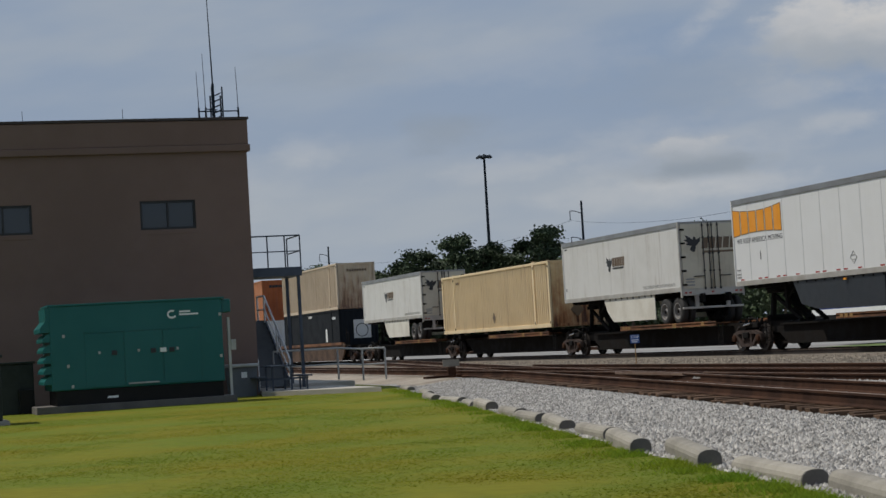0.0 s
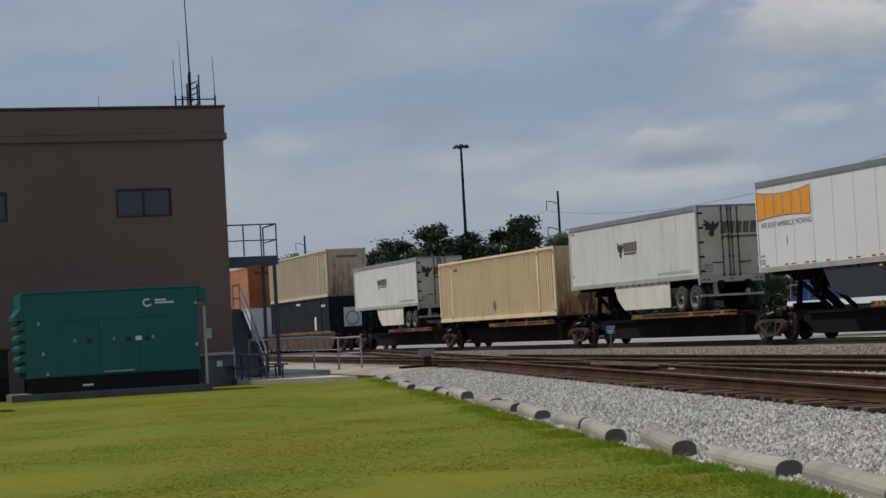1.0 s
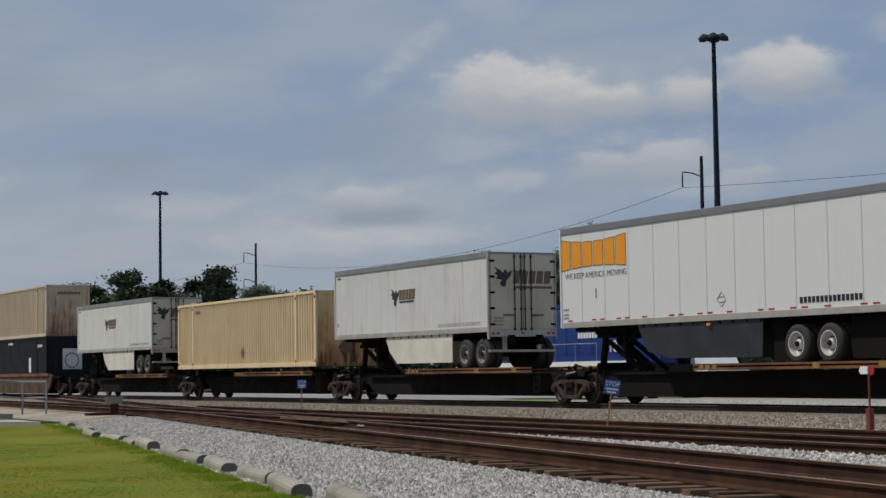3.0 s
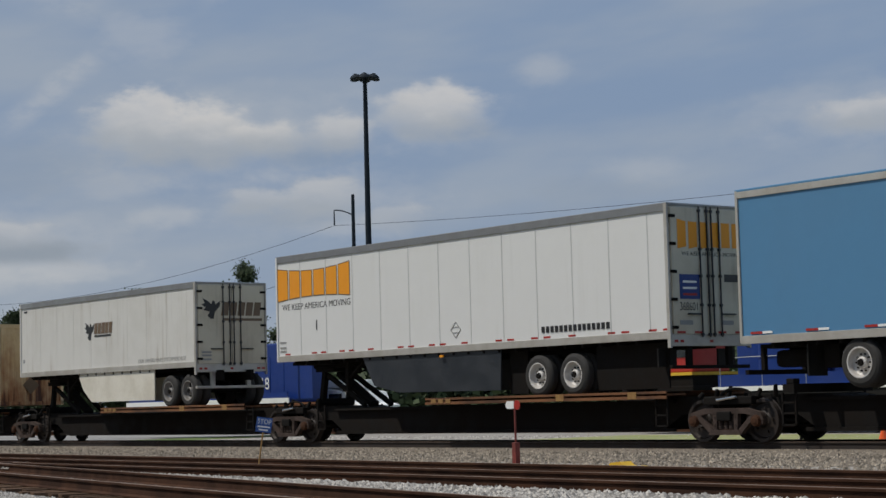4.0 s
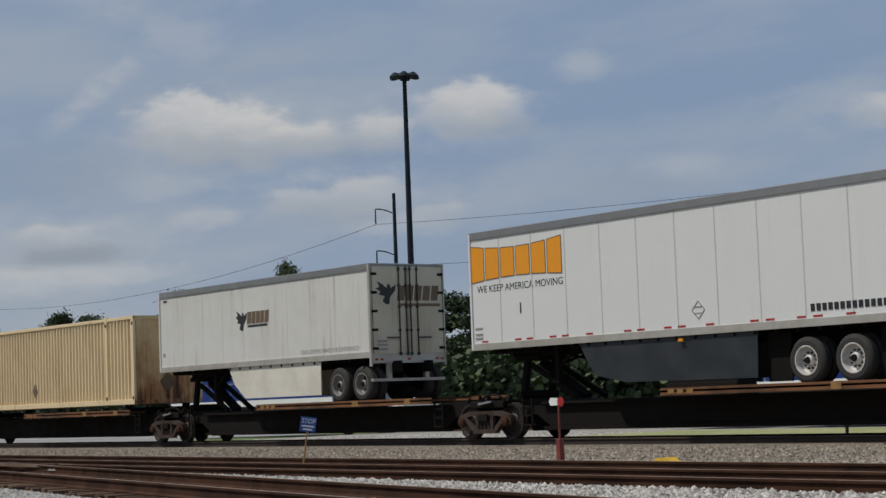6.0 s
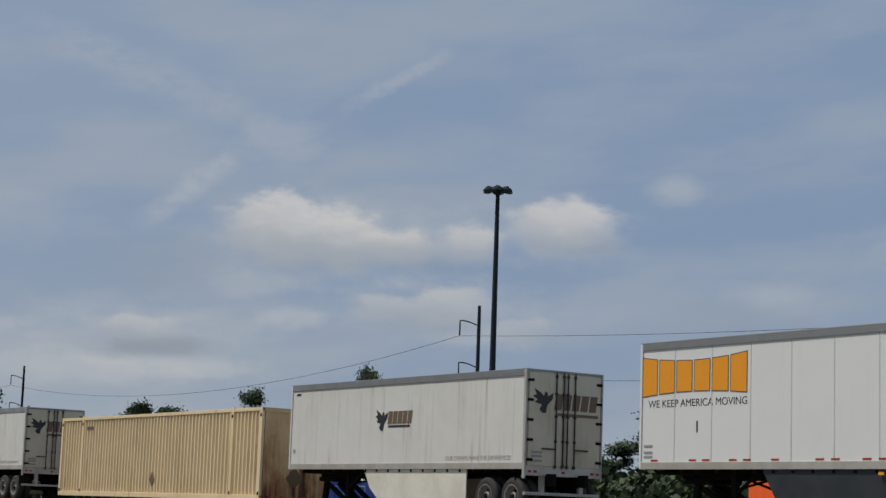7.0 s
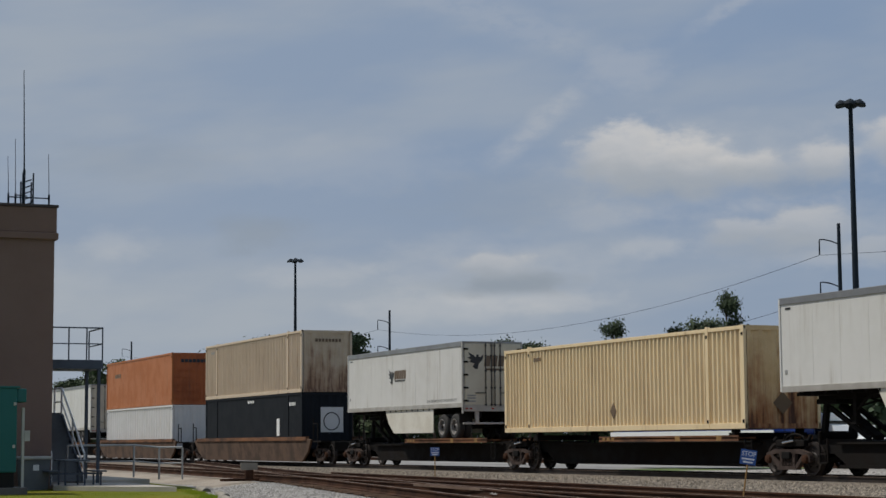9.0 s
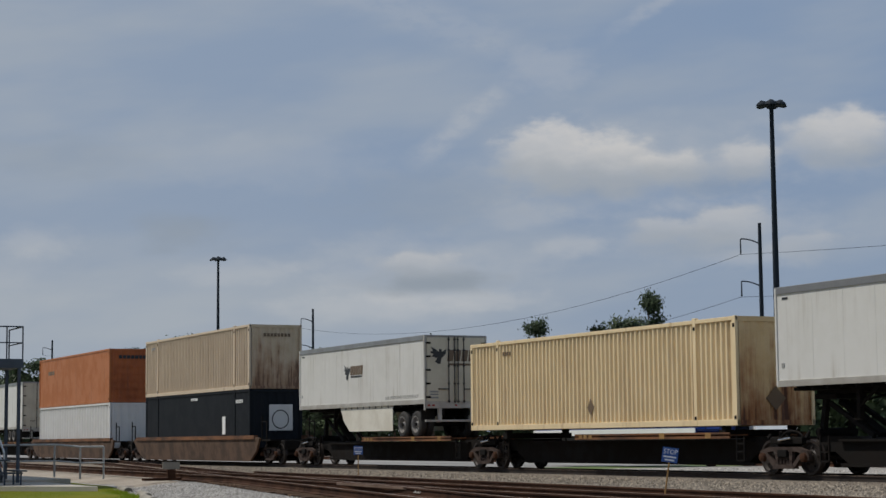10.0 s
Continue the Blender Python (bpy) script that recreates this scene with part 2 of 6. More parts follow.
M = {
    "grass_soil": material("grass_soil", (0.115, 0.145, 0.01), (0.17, 0.152, 0.013), 0.95, big=0.3, fine=4, amount=0.9, grain=0.3, bump=0.1),
    "blade": material("blade", (0.14, 0.185, 0.012), (0.205, 0.19, 0.016), 0.85, big=0.3, fine=1.5, amount=0.9, grain=0.2, bump=0, island=0.12),
    "gravel": material("gravel", (0.33, 0.305, 0.275), (0.22, 0.2, 0.175), 0.95, big=0.5, fine=22, amount=0.6, grain=0.7, bump=1.0),
    "stone": material("stone", (0.4, 0.375, 0.34), (0.28, 0.26, 0.23), 0.9, big=3, fine=20, amount=0.6, grain=0.2, bump=0, island=0.6),
    "ballast": material("ballast", (0.185, 0.154, 0.118), (0.125, 0.102, 0.08), 0.95, big=0.6, fine=18, amount=0.7, grain=0.65, bump=1.0),
    "ballast_stone": material("ballast_stone", (0.245, 0.207, 0.16), (0.155, 0.13, 0.102), 0.9, big=3, fine=20, amount=0.6, grain=0.2, bump=0, island=0.6),
    "dirt": material("dirt", (0.3, 0.25, 0.18), (0.2, 0.16, 0.11), 0.95, big=0.3, fine=8, amount=0.8, grain=0.35, bump=0.5),
    "concrete": material("concrete", (0.33, 0.3, 0.245), (0.22, 0.2, 0.165), 0.95, big=1.5, fine=45, amount=0.8, grain=0.22, bump=0.4, each=0.15),
    # darker tone; puts shade into the generator pad and kerb log ends
    "concrete_dark": material("concrete_dark", (0.14, 0.125, 0.11), (0.09, 0.082, 0.074), 0.9, big=1.5, fine=40, amount=0.7, grain=0.2, bump=0.3),
    "rail_rust": material("rail_rust", (0.062, 0.028, 0.015), (0.03, 0.016, 0.011), 0.9, big=1.2, fine=40, amount=0.9, grain=0.3, bump=0.3),
    "rail_head": material("rail_head", (0.24, 0.165, 0.12), (0.12, 0.075, 0.05), 0.55, metal=0.2, big=0.8, fine=30, amount=0.8, grain=0.2, bump=0.1),
    "tie": material("tie", (0.13, 0.08, 0.05), (0.065, 0.042, 0.03), 0.9, big=1.8, fine=30, amount=0.8, grain=0.35, bump=0.6, stretch=(6, 1, 6), each=0.35),
    "stucco": material("stucco", (0.195, 0.126, 0.1), (0.165, 0.106, 0.084), 0.95, big=0.35, fine=60, amount=0.7, grain=0.1, bump=0.3),
    "trim_dark": material("trim_dark", (0.05, 0.035, 0.03), None, 0.6, big=1, fine=30, amount=0.4),
    "frame_dark": material("frame_dark", (0.025, 0.024, 0.024), None, 0.4, metal=0.3, fine=20),
    "green": material("green", (0.0, 0.112, 0.107), (0.0, 0.092, 0.088), 0.42, big=0.8, fine=50, amount=0.4, grain=0.05, bump=0.04),
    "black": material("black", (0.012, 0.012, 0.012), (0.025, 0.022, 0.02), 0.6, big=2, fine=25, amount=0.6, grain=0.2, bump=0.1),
    # near-black steel, darkened further for the shade under the cars
    "shaded_black": material("shaded_black", (0.0085, 0.0075, 0.0068), (0.015, 0.011, 0.0085), 0.9, big=1.6, fine=25, amount=0.6, grain=0.25, bump=0.2),
    "bogie_steel": material("bogie_steel", (0.07, 0.051, 0.043), (0.036, 0.026, 0.022), 0.75, big=3, fine=30, amount=0.8, grain=0.3, bump=0.2),
    "rust_deck": material("rust_deck", (0.21, 0.085, 0.03), (0.055, 0.028, 0.017), 0.9, big=0.8, fine=25, amount=1.0, grain=0.3, bump=0.25, stretch=(0.6, 2, 2)),
    "yellow_old": material("yellow_old", (0.3, 0.17, 0.05), (0.17, 0.085, 0.035), 0.85, big=2, fine=25, amount=0.8, grain=0.25),
    "wheel_steel": material("wheel_steel", (0.03, 0.022, 0.018), (0.016, 0.012, 0.01), 0.6, metal=0.2, big=3, fine=30, amount=0.7, grain=0.25),
    "bright_steel": material("bright_steel", (0.55, 0.55, 0.54), None, 0.3, metal=1.0, fine=30),
    "tyre": material("tyre", (0.022, 0.021, 0.02), (0.045, 0.042, 0.038), 0.85, big=3, fine=40, amount=0.6, grain=0.2),
    "hub_white": material("hub_white", (0.6, 0.58, 0.55), (0.38, 0.34, 0.3), 0.5, big=5, fine=30, amount=0.6),
    "hub_grey": material("hub_grey", (0.26, 0.25, 0.24), (0.14, 0.12, 0.1), 0.5, big=5, fine=30, amount=0.7),
    "white_panel": material("white_panel", (0.7, 0.7, 0.685), (0.65, 0.65, 0.63), 0.4, big=0.5, fine=40, amount=0.5, grain=0.03, bump=0.02, streaks=(0.5, 0.49, 0.45), streak_amount=0.2),
    "white_old": material("white_old", (0.65, 0.64, 0.605), (0.56, 0.55, 0.51), 0.48, big=0.5, fine=40, amount=0.6, grain=0.04, bump=0.02, streaks=(0.33, 0.285, 0.225), streak_amount=0.85),
    "door_white": material("door_white", (0.6, 0.55, 0.43), (0.46, 0.4, 0.3), 0.55, big=0.9, fine=40, amount=0.6, grain=0.05, bump=0.02, streaks=(0.26, 0.22, 0.16), streak_amount=0.6),
    "seam": material("seam", (0.54, 0.545, 0.535), None, 0.5, fine=30),
    "roof_rail": material("roof_rail", (0.33, 0.33, 0.33), (0.22, 0.22, 0.22), 0.4, metal=0.6, big=1, fine=30, amount=0.5),
    "alloy": material("alloy", (0.5, 0.48, 0.44), (0.33, 0.3, 0.255), 0.5, metal=0.3, big=1, fine=30, amount=0.7),
    "skirt_dark": material("skirt_dark", (0.02, 0.024, 0.03), (0.032, 0.036, 0.042), 0.5, big=0.8, fine=25, amount=0.5),
    "skirt_white": material("skirt_white", (0.72, 0.69, 0.6), (0.56, 0.52, 0.43), 0.55, big=0.9, fine=25, amount=0.7),
    "tan": material("tan", (0.78, 0.62, 0.38), (0.68, 0.53, 0.31), 0.6, big=0.6, fine=30, amount=0.5, grain=0.05, bump=0.05, streaks=(0.36, 0.22, 0.11), streak_amount=0.75),
    "tan_pale": material("tan_pale", (0.6, 0.485, 0.355), (0.5, 0.4, 0.29), 0.6, big=0.6, fine=30, amount=0.5, grain=0.05, bump=0.05, streaks=(0.28, 0.18, 0.11), streak_amount=0.75),
    "tuft": material("tuft", (0.15, 0.24, 0.018), (0.22, 0.27, 0.024), 0.85, big=0.5, fine=3, amount=1.0, grain=0.2, bump=0, island=0.2),
    "orange_end": material("orange_end", (0.4, 0.1, 0.02), (0.28, 0.07, 0.02), 0.6, big=0.8, fine=30, amount=0.8, grain=0.06, bump=0.05, streaks=(0.12, 0.04, 0.02), streak_amount=0.8),
    "well_brown": material("well_brown", (0.115, 0.064, 0.036), (0.05, 0.031, 0.021), 0.85, big=1.0, fine=25, amount=0.9, grain=0.25, bump=0.2),
    "orange": material("orange", (0.42, 0.135, 0.035), (0.33, 0.1, 0.028), 0.55, big=0.6, fine=30, amount=0.6, grain=0.05, bump=0.03, streaks=(0.2, 0.075, 0.035), streak_amount=0.7),
    "navy": material("navy", (0.012, 0.015, 0.019), (0.016, 0.019, 0.023), 0.85, big=0.7, fine=30, amount=0.5, grain=0.08),
    "box_white": material("box_white", (0.66, 0.65, 0.63), (0.56, 0.55, 0.52), 0.5, big=0.7, fine=30, amount=0.5, grain=0.04, streaks=(0.45, 0.4, 0.33)),
    "sky_blue": material("sky_blue", (0.085, 0.225, 0.39), (0.075, 0.2, 0.35), 0.45, big=0.5, fine=35, amount=0.5, grain=0.04, bump=0.02),
    "loco_blue": material("loco_blue", (0.01, 0.035, 0.19), (0.008, 0.028, 0.15), 0.4, big=0.7, fine=30, amount=0.4, grain=0.05),
    "paint_white": material("paint_white", (0.8, 0.8, 0.78), None, 0.5, fine=30, amount=0.2, grain=0.03),
    "paint_orange": material("paint_orange", (0.8, 0.31, 0.012), (0.74, 0.27, 0.01), 0.5, fine=30, amount=0.3, grain=0.03),
    "paint_black": material("paint_black", (0.02, 0.02, 0.022), None, 0.5, fine=30, amount=0.3),
    "paint_brown": material("paint_brown", (0.15, 0.1, 0.06), None, 0.5, fine=30, amount=0.3),
    "paint_grey": material("paint_grey", (0.3, 0.3, 0.29), None, 0.5, fine=30, amount=0.3),
    "red": material("red", (0.36, 0.025, 0.02), None, 0.5, fine=30, amount=0.3),
    "red_rust": material("red_rust", (0.2, 0.035, 0.025), (0.11, 0.03, 0.022), 0.7, big=5, fine=30, amount=0.7),
    "sign_blue": material("sign_blue", (0.025, 0.085, 0.3), None, 0.5, fine=30, amount=0.3),
    "yellow": material("yellow", (0.68, 0.43, 0.03), (0.5, 0.28, 0.03), 0.6, big=4, fine=30, amount=0.6),
    "cone_orange": material("cone_orange", (0.85, 0.12, 0.02), None, 0.5, fine=30, amount=0.3),
    "galv": material("galv", (0.46, 0.455, 0.43), (0.33, 0.325, 0.31), 0.55, metal=0.15, big=2, fine=30, amount=0.6),
    "mast_dark": material("mast_dark", (0.016, 0.023, 0.032), (0.011, 0.016, 0.022), 0.75, big=1, fine=20),
    "blue_steel": material("blue_steel", (0.06, 0.075, 0.1), (0.045, 0.055, 0.07), 0.5, metal=0.3, big=2, fine=30, amount=0.5),
    "grey_plastic": material("grey_plastic", (0.13, 0.14, 0.15), (0.1, 0.11, 0.12), 0.6, big=2, fine=30, amount=0.4),
    "cabinet_green": material("cabinet_green", (0.01, 0.016, 0.011), (0.008, 0.012, 0.009), 0.6, big=2, fine=30, amount=0.5),
    "bark": material("bark", (0.11, 0.08, 0.055), (0.06, 0.045, 0.035), 0.95, big=3, fine=20, amount=0.7, grain=0.3, bump=0.5),
    "leaf": material("leaf", (0.031, 0.051, 0.019), (0.052, 0.075, 0.027), 0.8, big=0.4, fine=5, amount=0.9, grain=0.25, bump=0, island=0.4),
    "leaf_pine": material("leaf_pine", (0.027, 0.047, 0.02), (0.043, 0.064, 0.026), 0.85, big=0.4, fine=5, amount=0.9, grain=0.25, bump=0, island=0.4),
    "far_green": material("far_green", (0.1, 0.15, 0.04), (0.16, 0.17, 0.07), 0.95, big=0.05, fine=2, amount=0.8, grain=0.3, bump=0.2),
    "dry_grass": material("dry_grass", (0.3, 0.3, 0.13), (0.2, 0.23, 0.08), 0.95, big=0.4, fine=4, amount=0.9, grain=0.35, bump=0.3),
    "concrete_pale": material("concrete_pale", (0.47, 0.43, 0.37), (0.36, 0.33, 0.28), 0.95, big=0.8, fine=40, amount=0.8, grain=0.15, bump=0.3),
    "sandy_stone": material("sandy_stone", (0.34, 0.29, 0.23), (0.24, 0.2, 0.155), 0.95, big=0.4, fine=20, amount=0.8, grain=0.5, bump=0.8),
    "rail_worn": material("rail_worn", (0.02, 0.014, 0.011), (0.03, 0.02, 0.014), 0.85, big=2.5, fine=40, amount=0.7, grain=0.3, bump=0.2),
    "asphalt": material("asphalt", (0.28, 0.27, 0.255), (0.2, 0.195, 0.185), 0.95, big=0.2, fine=10, amount=0.7, grain=0.25, bump=0.3),
}


for dull in ("shaded_black", "black", "rail_rust", "tie", "bogie_steel", "grass_soil", "blade", "tuft", "mast_dark", "navy"):
    M[dull].node_tree.nodes["Principled BSDF"].inputs["Specular IOR Level"].default_value = 0.15


for leafy in ("blade", "tuft"):      # thin leaves let light through
    n = Nodes(M[leafy].node_tree)
    shader = M[leafy].node_tree.nodes["Principled BSDF"]
    lit = n.add("ShaderNodeBsdfTranslucent")
    n.link(shader.inputs["Base Color"].links[0].from_socket, lit.inputs["Color"])
    both = n.add("ShaderNodeMixShader")
    both.inputs[0].default_value = 0.5
    n.link(shader.outputs[0], both.inputs[1])
    n.link(lit.outputs[0], both.inputs[2])
    n.link(both.outputs[0], M[leafy].node_tree.nodes["Material Output"].inputs["Surface"])


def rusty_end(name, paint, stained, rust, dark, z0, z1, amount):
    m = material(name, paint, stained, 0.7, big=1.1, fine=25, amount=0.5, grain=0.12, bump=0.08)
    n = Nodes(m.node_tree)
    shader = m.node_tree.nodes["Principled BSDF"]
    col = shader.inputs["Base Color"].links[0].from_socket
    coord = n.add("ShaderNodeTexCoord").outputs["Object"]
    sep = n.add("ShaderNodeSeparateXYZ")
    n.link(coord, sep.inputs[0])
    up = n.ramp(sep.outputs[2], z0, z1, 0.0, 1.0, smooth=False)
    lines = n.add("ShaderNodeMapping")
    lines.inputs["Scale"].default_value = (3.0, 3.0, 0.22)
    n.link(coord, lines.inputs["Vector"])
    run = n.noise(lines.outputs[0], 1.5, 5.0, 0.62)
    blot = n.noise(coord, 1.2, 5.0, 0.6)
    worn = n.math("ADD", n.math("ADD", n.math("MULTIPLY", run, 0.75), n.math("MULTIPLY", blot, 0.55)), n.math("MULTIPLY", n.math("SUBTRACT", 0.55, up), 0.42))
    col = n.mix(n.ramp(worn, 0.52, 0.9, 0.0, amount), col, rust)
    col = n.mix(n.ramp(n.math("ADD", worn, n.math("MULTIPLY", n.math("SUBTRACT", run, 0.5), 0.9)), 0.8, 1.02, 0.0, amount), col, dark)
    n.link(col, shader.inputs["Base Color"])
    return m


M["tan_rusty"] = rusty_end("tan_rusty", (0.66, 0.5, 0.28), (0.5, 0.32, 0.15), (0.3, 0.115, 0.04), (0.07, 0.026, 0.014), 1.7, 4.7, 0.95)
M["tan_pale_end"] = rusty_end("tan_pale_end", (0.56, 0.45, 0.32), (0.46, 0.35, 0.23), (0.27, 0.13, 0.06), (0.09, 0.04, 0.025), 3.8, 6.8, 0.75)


def glass(name, tint, rough=0.06):
    m = material(name, tint, None, rough, fine=3, amount=0.2, grain=0.05, bump=0)
    m.node_tree.nodes["Principled BSDF"].inputs["Specular IOR Level"].default_value = 0.7
    return m


M["pane_dark"] = glass("pane_dark", (0.03, 0.034, 0.036))


# ---- mesh helpers ----
def box(bm, x0, x1, y0, y1, z0, z1, bevel=0.0):
    vs = [bm.verts.new((x, y, z)) for x in (x0, x1) for y in (y0, y1) for z in (z0, z1)]
    fs = [bm.faces.new([vs[i] for i in q]) for q in ((0, 1, 3, 2), (4, 6, 7, 5), (0, 4, 5, 1), (2, 3, 7, 6), (0, 2, 6, 4), (1, 5, 7, 3))]
    if bevel:
        edges = list({e for f in fs for e in f.edges})
        bmesh.ops.bevel(bm, geom=edges, offset=bevel, segments=2, affect="EDGES", profile=0.6)


def beam(bm, a, b, wide, high=None, up=(0, 0, 1)):
    """A bar of rectangular section from a to b."""
    a, b, high = Vector(a), Vector(b), high or wide
    d = (b - a).normalized()
    side = d.cross(Vector(up))
    side = side.normalized() if side.length > 1e-4 else Vector((1, 0, 0))
    top = side.cross(d)
    ring = [(-1, -1), (1, -1), (1, 1), (-1, 1)]
    ends = [[bm.verts.new(p + side * (s * wide / 2) + top * (t * high / 2)) for s, t in ring] for p in (a, b)]
    for i in range(4):
        bm.faces.new((ends[0][i], ends[0][(i + 1) % 4], ends[1][(i + 1) % 4], ends[1][i]))
    bm.faces.new(ends[0][::-1]), bm.faces.new(ends[1])


def tube(bm, a, b, r0, r1=None, seg=10, caps=True):
    """A round bar from a to b."""
    a, b, r1 = Vector(a), Vector(b), r0 if r1 is None else r1
    d = (b - a).normalized()
    s = d.orthogonal().normalized()
    t = d.cross(s)
    ends = [[bm.verts.new(p + (s * math.cos(k * math.tau / seg) + t * math.sin(k * math.tau / seg)) * r) for k in range(seg)] for p, r in ((a, r0), (b, r1))]
    for i in range(seg):
        bm.faces.new((ends[0][i], ends[0][(i + 1) % seg], ends[1][(i + 1) % seg], ends[1][i]))
    if caps:
        bm.faces.new(ends[0][::-1]), bm.faces.new(ends[1])


def lathe(bm, rows, centre, axis="y", seg=28, caps=True):
    """Turns rows of (along, radius) round an axis through centre."""
    rings = []
    for along, r in rows:
        ring = []
        for k in range(seg):
            c, s = math.cos(k * math.tau / seg) * r, math.sin(k * math.tau / seg) * r
            p = {"y": (c, along, s), "x": (along, c, s), "z": (c, s, along)}[axis]
            ring.append(bm.verts.new(Vector(centre) + Vector(p)))
        rings.append(ring)
    for a, b in zip(rings, rings[1:]):
        for i in range(seg):
            bm.faces.new((a[i], a[(i + 1) % seg], b[(i + 1) % seg], b[i]))
    if caps:
        bm.faces.new(rings[0][::-1]), bm.faces.new(rings[-1])


def prism(bm, outline, lo, hi, axis="y"):
    """A plate of the given outline; outline in the two other axes, in order."""
    def at(p, k):
        return {"x": (k, p[0], p[1]), "y": (p[0], k, p[1]), "z": (p[0], p[1], k)}[axis]
    a, b = [bm.verts.new(at(p, lo)) for p in outline], [bm.verts.new(at(p, hi)) for p in outline]
    bm.faces.new(a), bm.faces.new(b[::-1])
    for i in range(len(a)):
        j = (i + 1) % len(a)
        bm.faces.new((a[i], b[i], b[j], a[j]))


def mesh_of(name, bm, mat, smooth=False):
    bmesh.ops.recalc_face_normals(bm, faces=bm.faces)
    data = bpy.data.meshes.new(name)
    bm.to_mesh(data)
    bm.free()
    data.materials.append(M[mat])
    if smooth:
        for p in data.polygons:
            p.use_smooth = True
    return data


def part(name, bm, mat, parent=None, label="", smooth=False):
    ob = new(name, mesh_of(name, bm, mat, smooth))
    ob.parent = parent
    return tagged(ob, label) if label else ob


def boxed(name, mat, parent, *args, bevel=0.0, label=""):
    bm = bmesh.new()
    box(bm, *args, bevel=bevel)
    return part(name, bm, mat, parent, label)


def thing(name, label, category, group="", at=(0, 0, 0)):
    ob = new(name)
    ob.location = at
    ob.empty_display_size = 0.2
    return tagged(ob, label, category, group)


def raw(name, verts, faces, mat):
    data = bpy.data.meshes.new(name)
    data.from_pydata(verts, [], faces)
    data.materials.append(M[mat])
    return new(name, data)


def words(name, text, mat, parent, size, width, m):
    """Flat lettering, as a mesh; its left end at the origin of m, scaled to the given width."""
    curve = bpy.data.curves.new(name, "FONT")
    curve.body, curve.size, curve.extrude = text, size, 0.002
    holder = bpy.data.objects.new(name, curve)
    scene.collection.objects.link(holder)
    bpy.context.view_layer.update()
    data = bpy.data.meshes.new_from_object(holder.evaluated_get(bpy.context.evaluated_depsgraph_get()))
    bpy.data.objects.remove(holder)
    xs = [v.co.x for v in data.vertices]
    k = width / max(1e-3, max(xs) - min(xs))
    data.transform(Matrix.Diagonal((k, 1, 1, 1)))
    data.materials.clear()
    data.materials.append(M[mat])
    ob = new(name, data)
    ob.parent = parent
    ob.matrix_basis = m
    return ob


NEAR = Euler((radians(90), 0, 0)).to_matrix().to_4x4()            # lettering on a face that looks to -y
REAR = Euler((radians(90), 0, radians(90))).to_matrix().to_4x4()  # lettering on a face that looks to +x

# ---- ground ----
SIDE = 29.07   # the train's near side
RAIL = 0.40    # top of the rails
KERB = [(-8.0, 6.08), (-14.2, 7.4), (-19.7, 8.33), (-25.5, 9.53), (-30.3, 10.53), (-39.6, 12.48), (-51.9, 14.88), (-60.0, 16.38), (-200.0, 20.28)]


def kerb_y(x):
    """The line between lawn and stones."""
    if x > KERB[0][0]:
        return KERB[0][1] - 0.21 * (x - KERB[0][0])
    for (xa, ya), (xb, yb) in zip(KERB, KERB[1:]):
        if x >= xb:
            return ya + (yb - ya) * (x - xa) / (xb - xa)
    return KERB[-1][1]


def near_rail(x):      # near rail of the straight yard track
    return 14.6 - 0.0635 * x


def ladder_rail(x):    # near rail of the track that runs across
    return 8.15 - 0.19 * x


def bed_height(x, y):
    k = kerb_y(x)
    if y < k:
        return 0.0
    rise = min(1.0, (y - k) / 2.4)
    dip = max(0.0, min(1.0, (y - ladder_rail(x) + 1.0) / 0.4))      # the tie ends lie bare
    return 0.178 * rise * rise * (3 - 2 * rise) - 0.02 * dip


def sheet(name, mat, label, category, xs, ys, height):
    """A piece of ground over the grid xs, ys(x), height(x, y)."""
    verts, faces, n = [], [], None
    for x in xs:
        row = ys(x)
        n = len(row)
        verts += [(x, y, height(x, y)) for y in row]
    for i in range(len(xs) - 1):
        for j in range(n - 1):
            faces.append((i * n + j, i * n + j + 1, (i + 1) * n + j + 1, (i + 1) * n + j))
    return tagged(raw(name, verts, faces, mat), label, category, kind="structure")


def spread(a, b, n):
    return [a + (b - a) * i / (n - 1) for i in range(n)]


bm = bmesh.new()
R = 2600.0
bmesh.ops.create_grid(bm, x_segments=24, y_segments=24, size=R)
for v in bm.verts:
    v.co.z = -0.06
ground = part("ground", bm, "far_green")
tagged(ground, "flat grassy land reaching to the horizon", "ground", kind="structure")
lawn = sheet("lawn", "grass_soil", "mown green and yellowish lawn beside the stones", "lawn", spread(14, -75, 60),
             lambda x: spread(-30, kerb_y(x) + 0.25, 26), lambda x, y: 0.0 + 0.02 * noise.noise((x * 0.3, y * 0.3, 0)))
stones = sheet("gravel_bed", "gravel", "pale grey crushed stone bed between lawn and tracks", "gravel", spread(14, -200, 150),
               lambda x: spread(kerb_y(x) - 0.05, 26.6, 24), lambda x, y: bed_height(x, y) - 0.015)
heap = sheet("gravel_heap", "gravel", "pale stones heaped between the two yard tracks", "gravel", spread(6, -35.5, 40),
             lambda x: [ladder_rail(x) + 1.75, ladder_rail(x) + 2.1, (ladder_rail(x) + 1.53 + near_rail(x)) / 2, near_rail(x) - 0.55, near_rail(x) - 0.25],
             lambda x, y: 0.17 if y < ladder_rail(x) + 1.9 or y > near_rail(x) - 0.4 else 0.3)
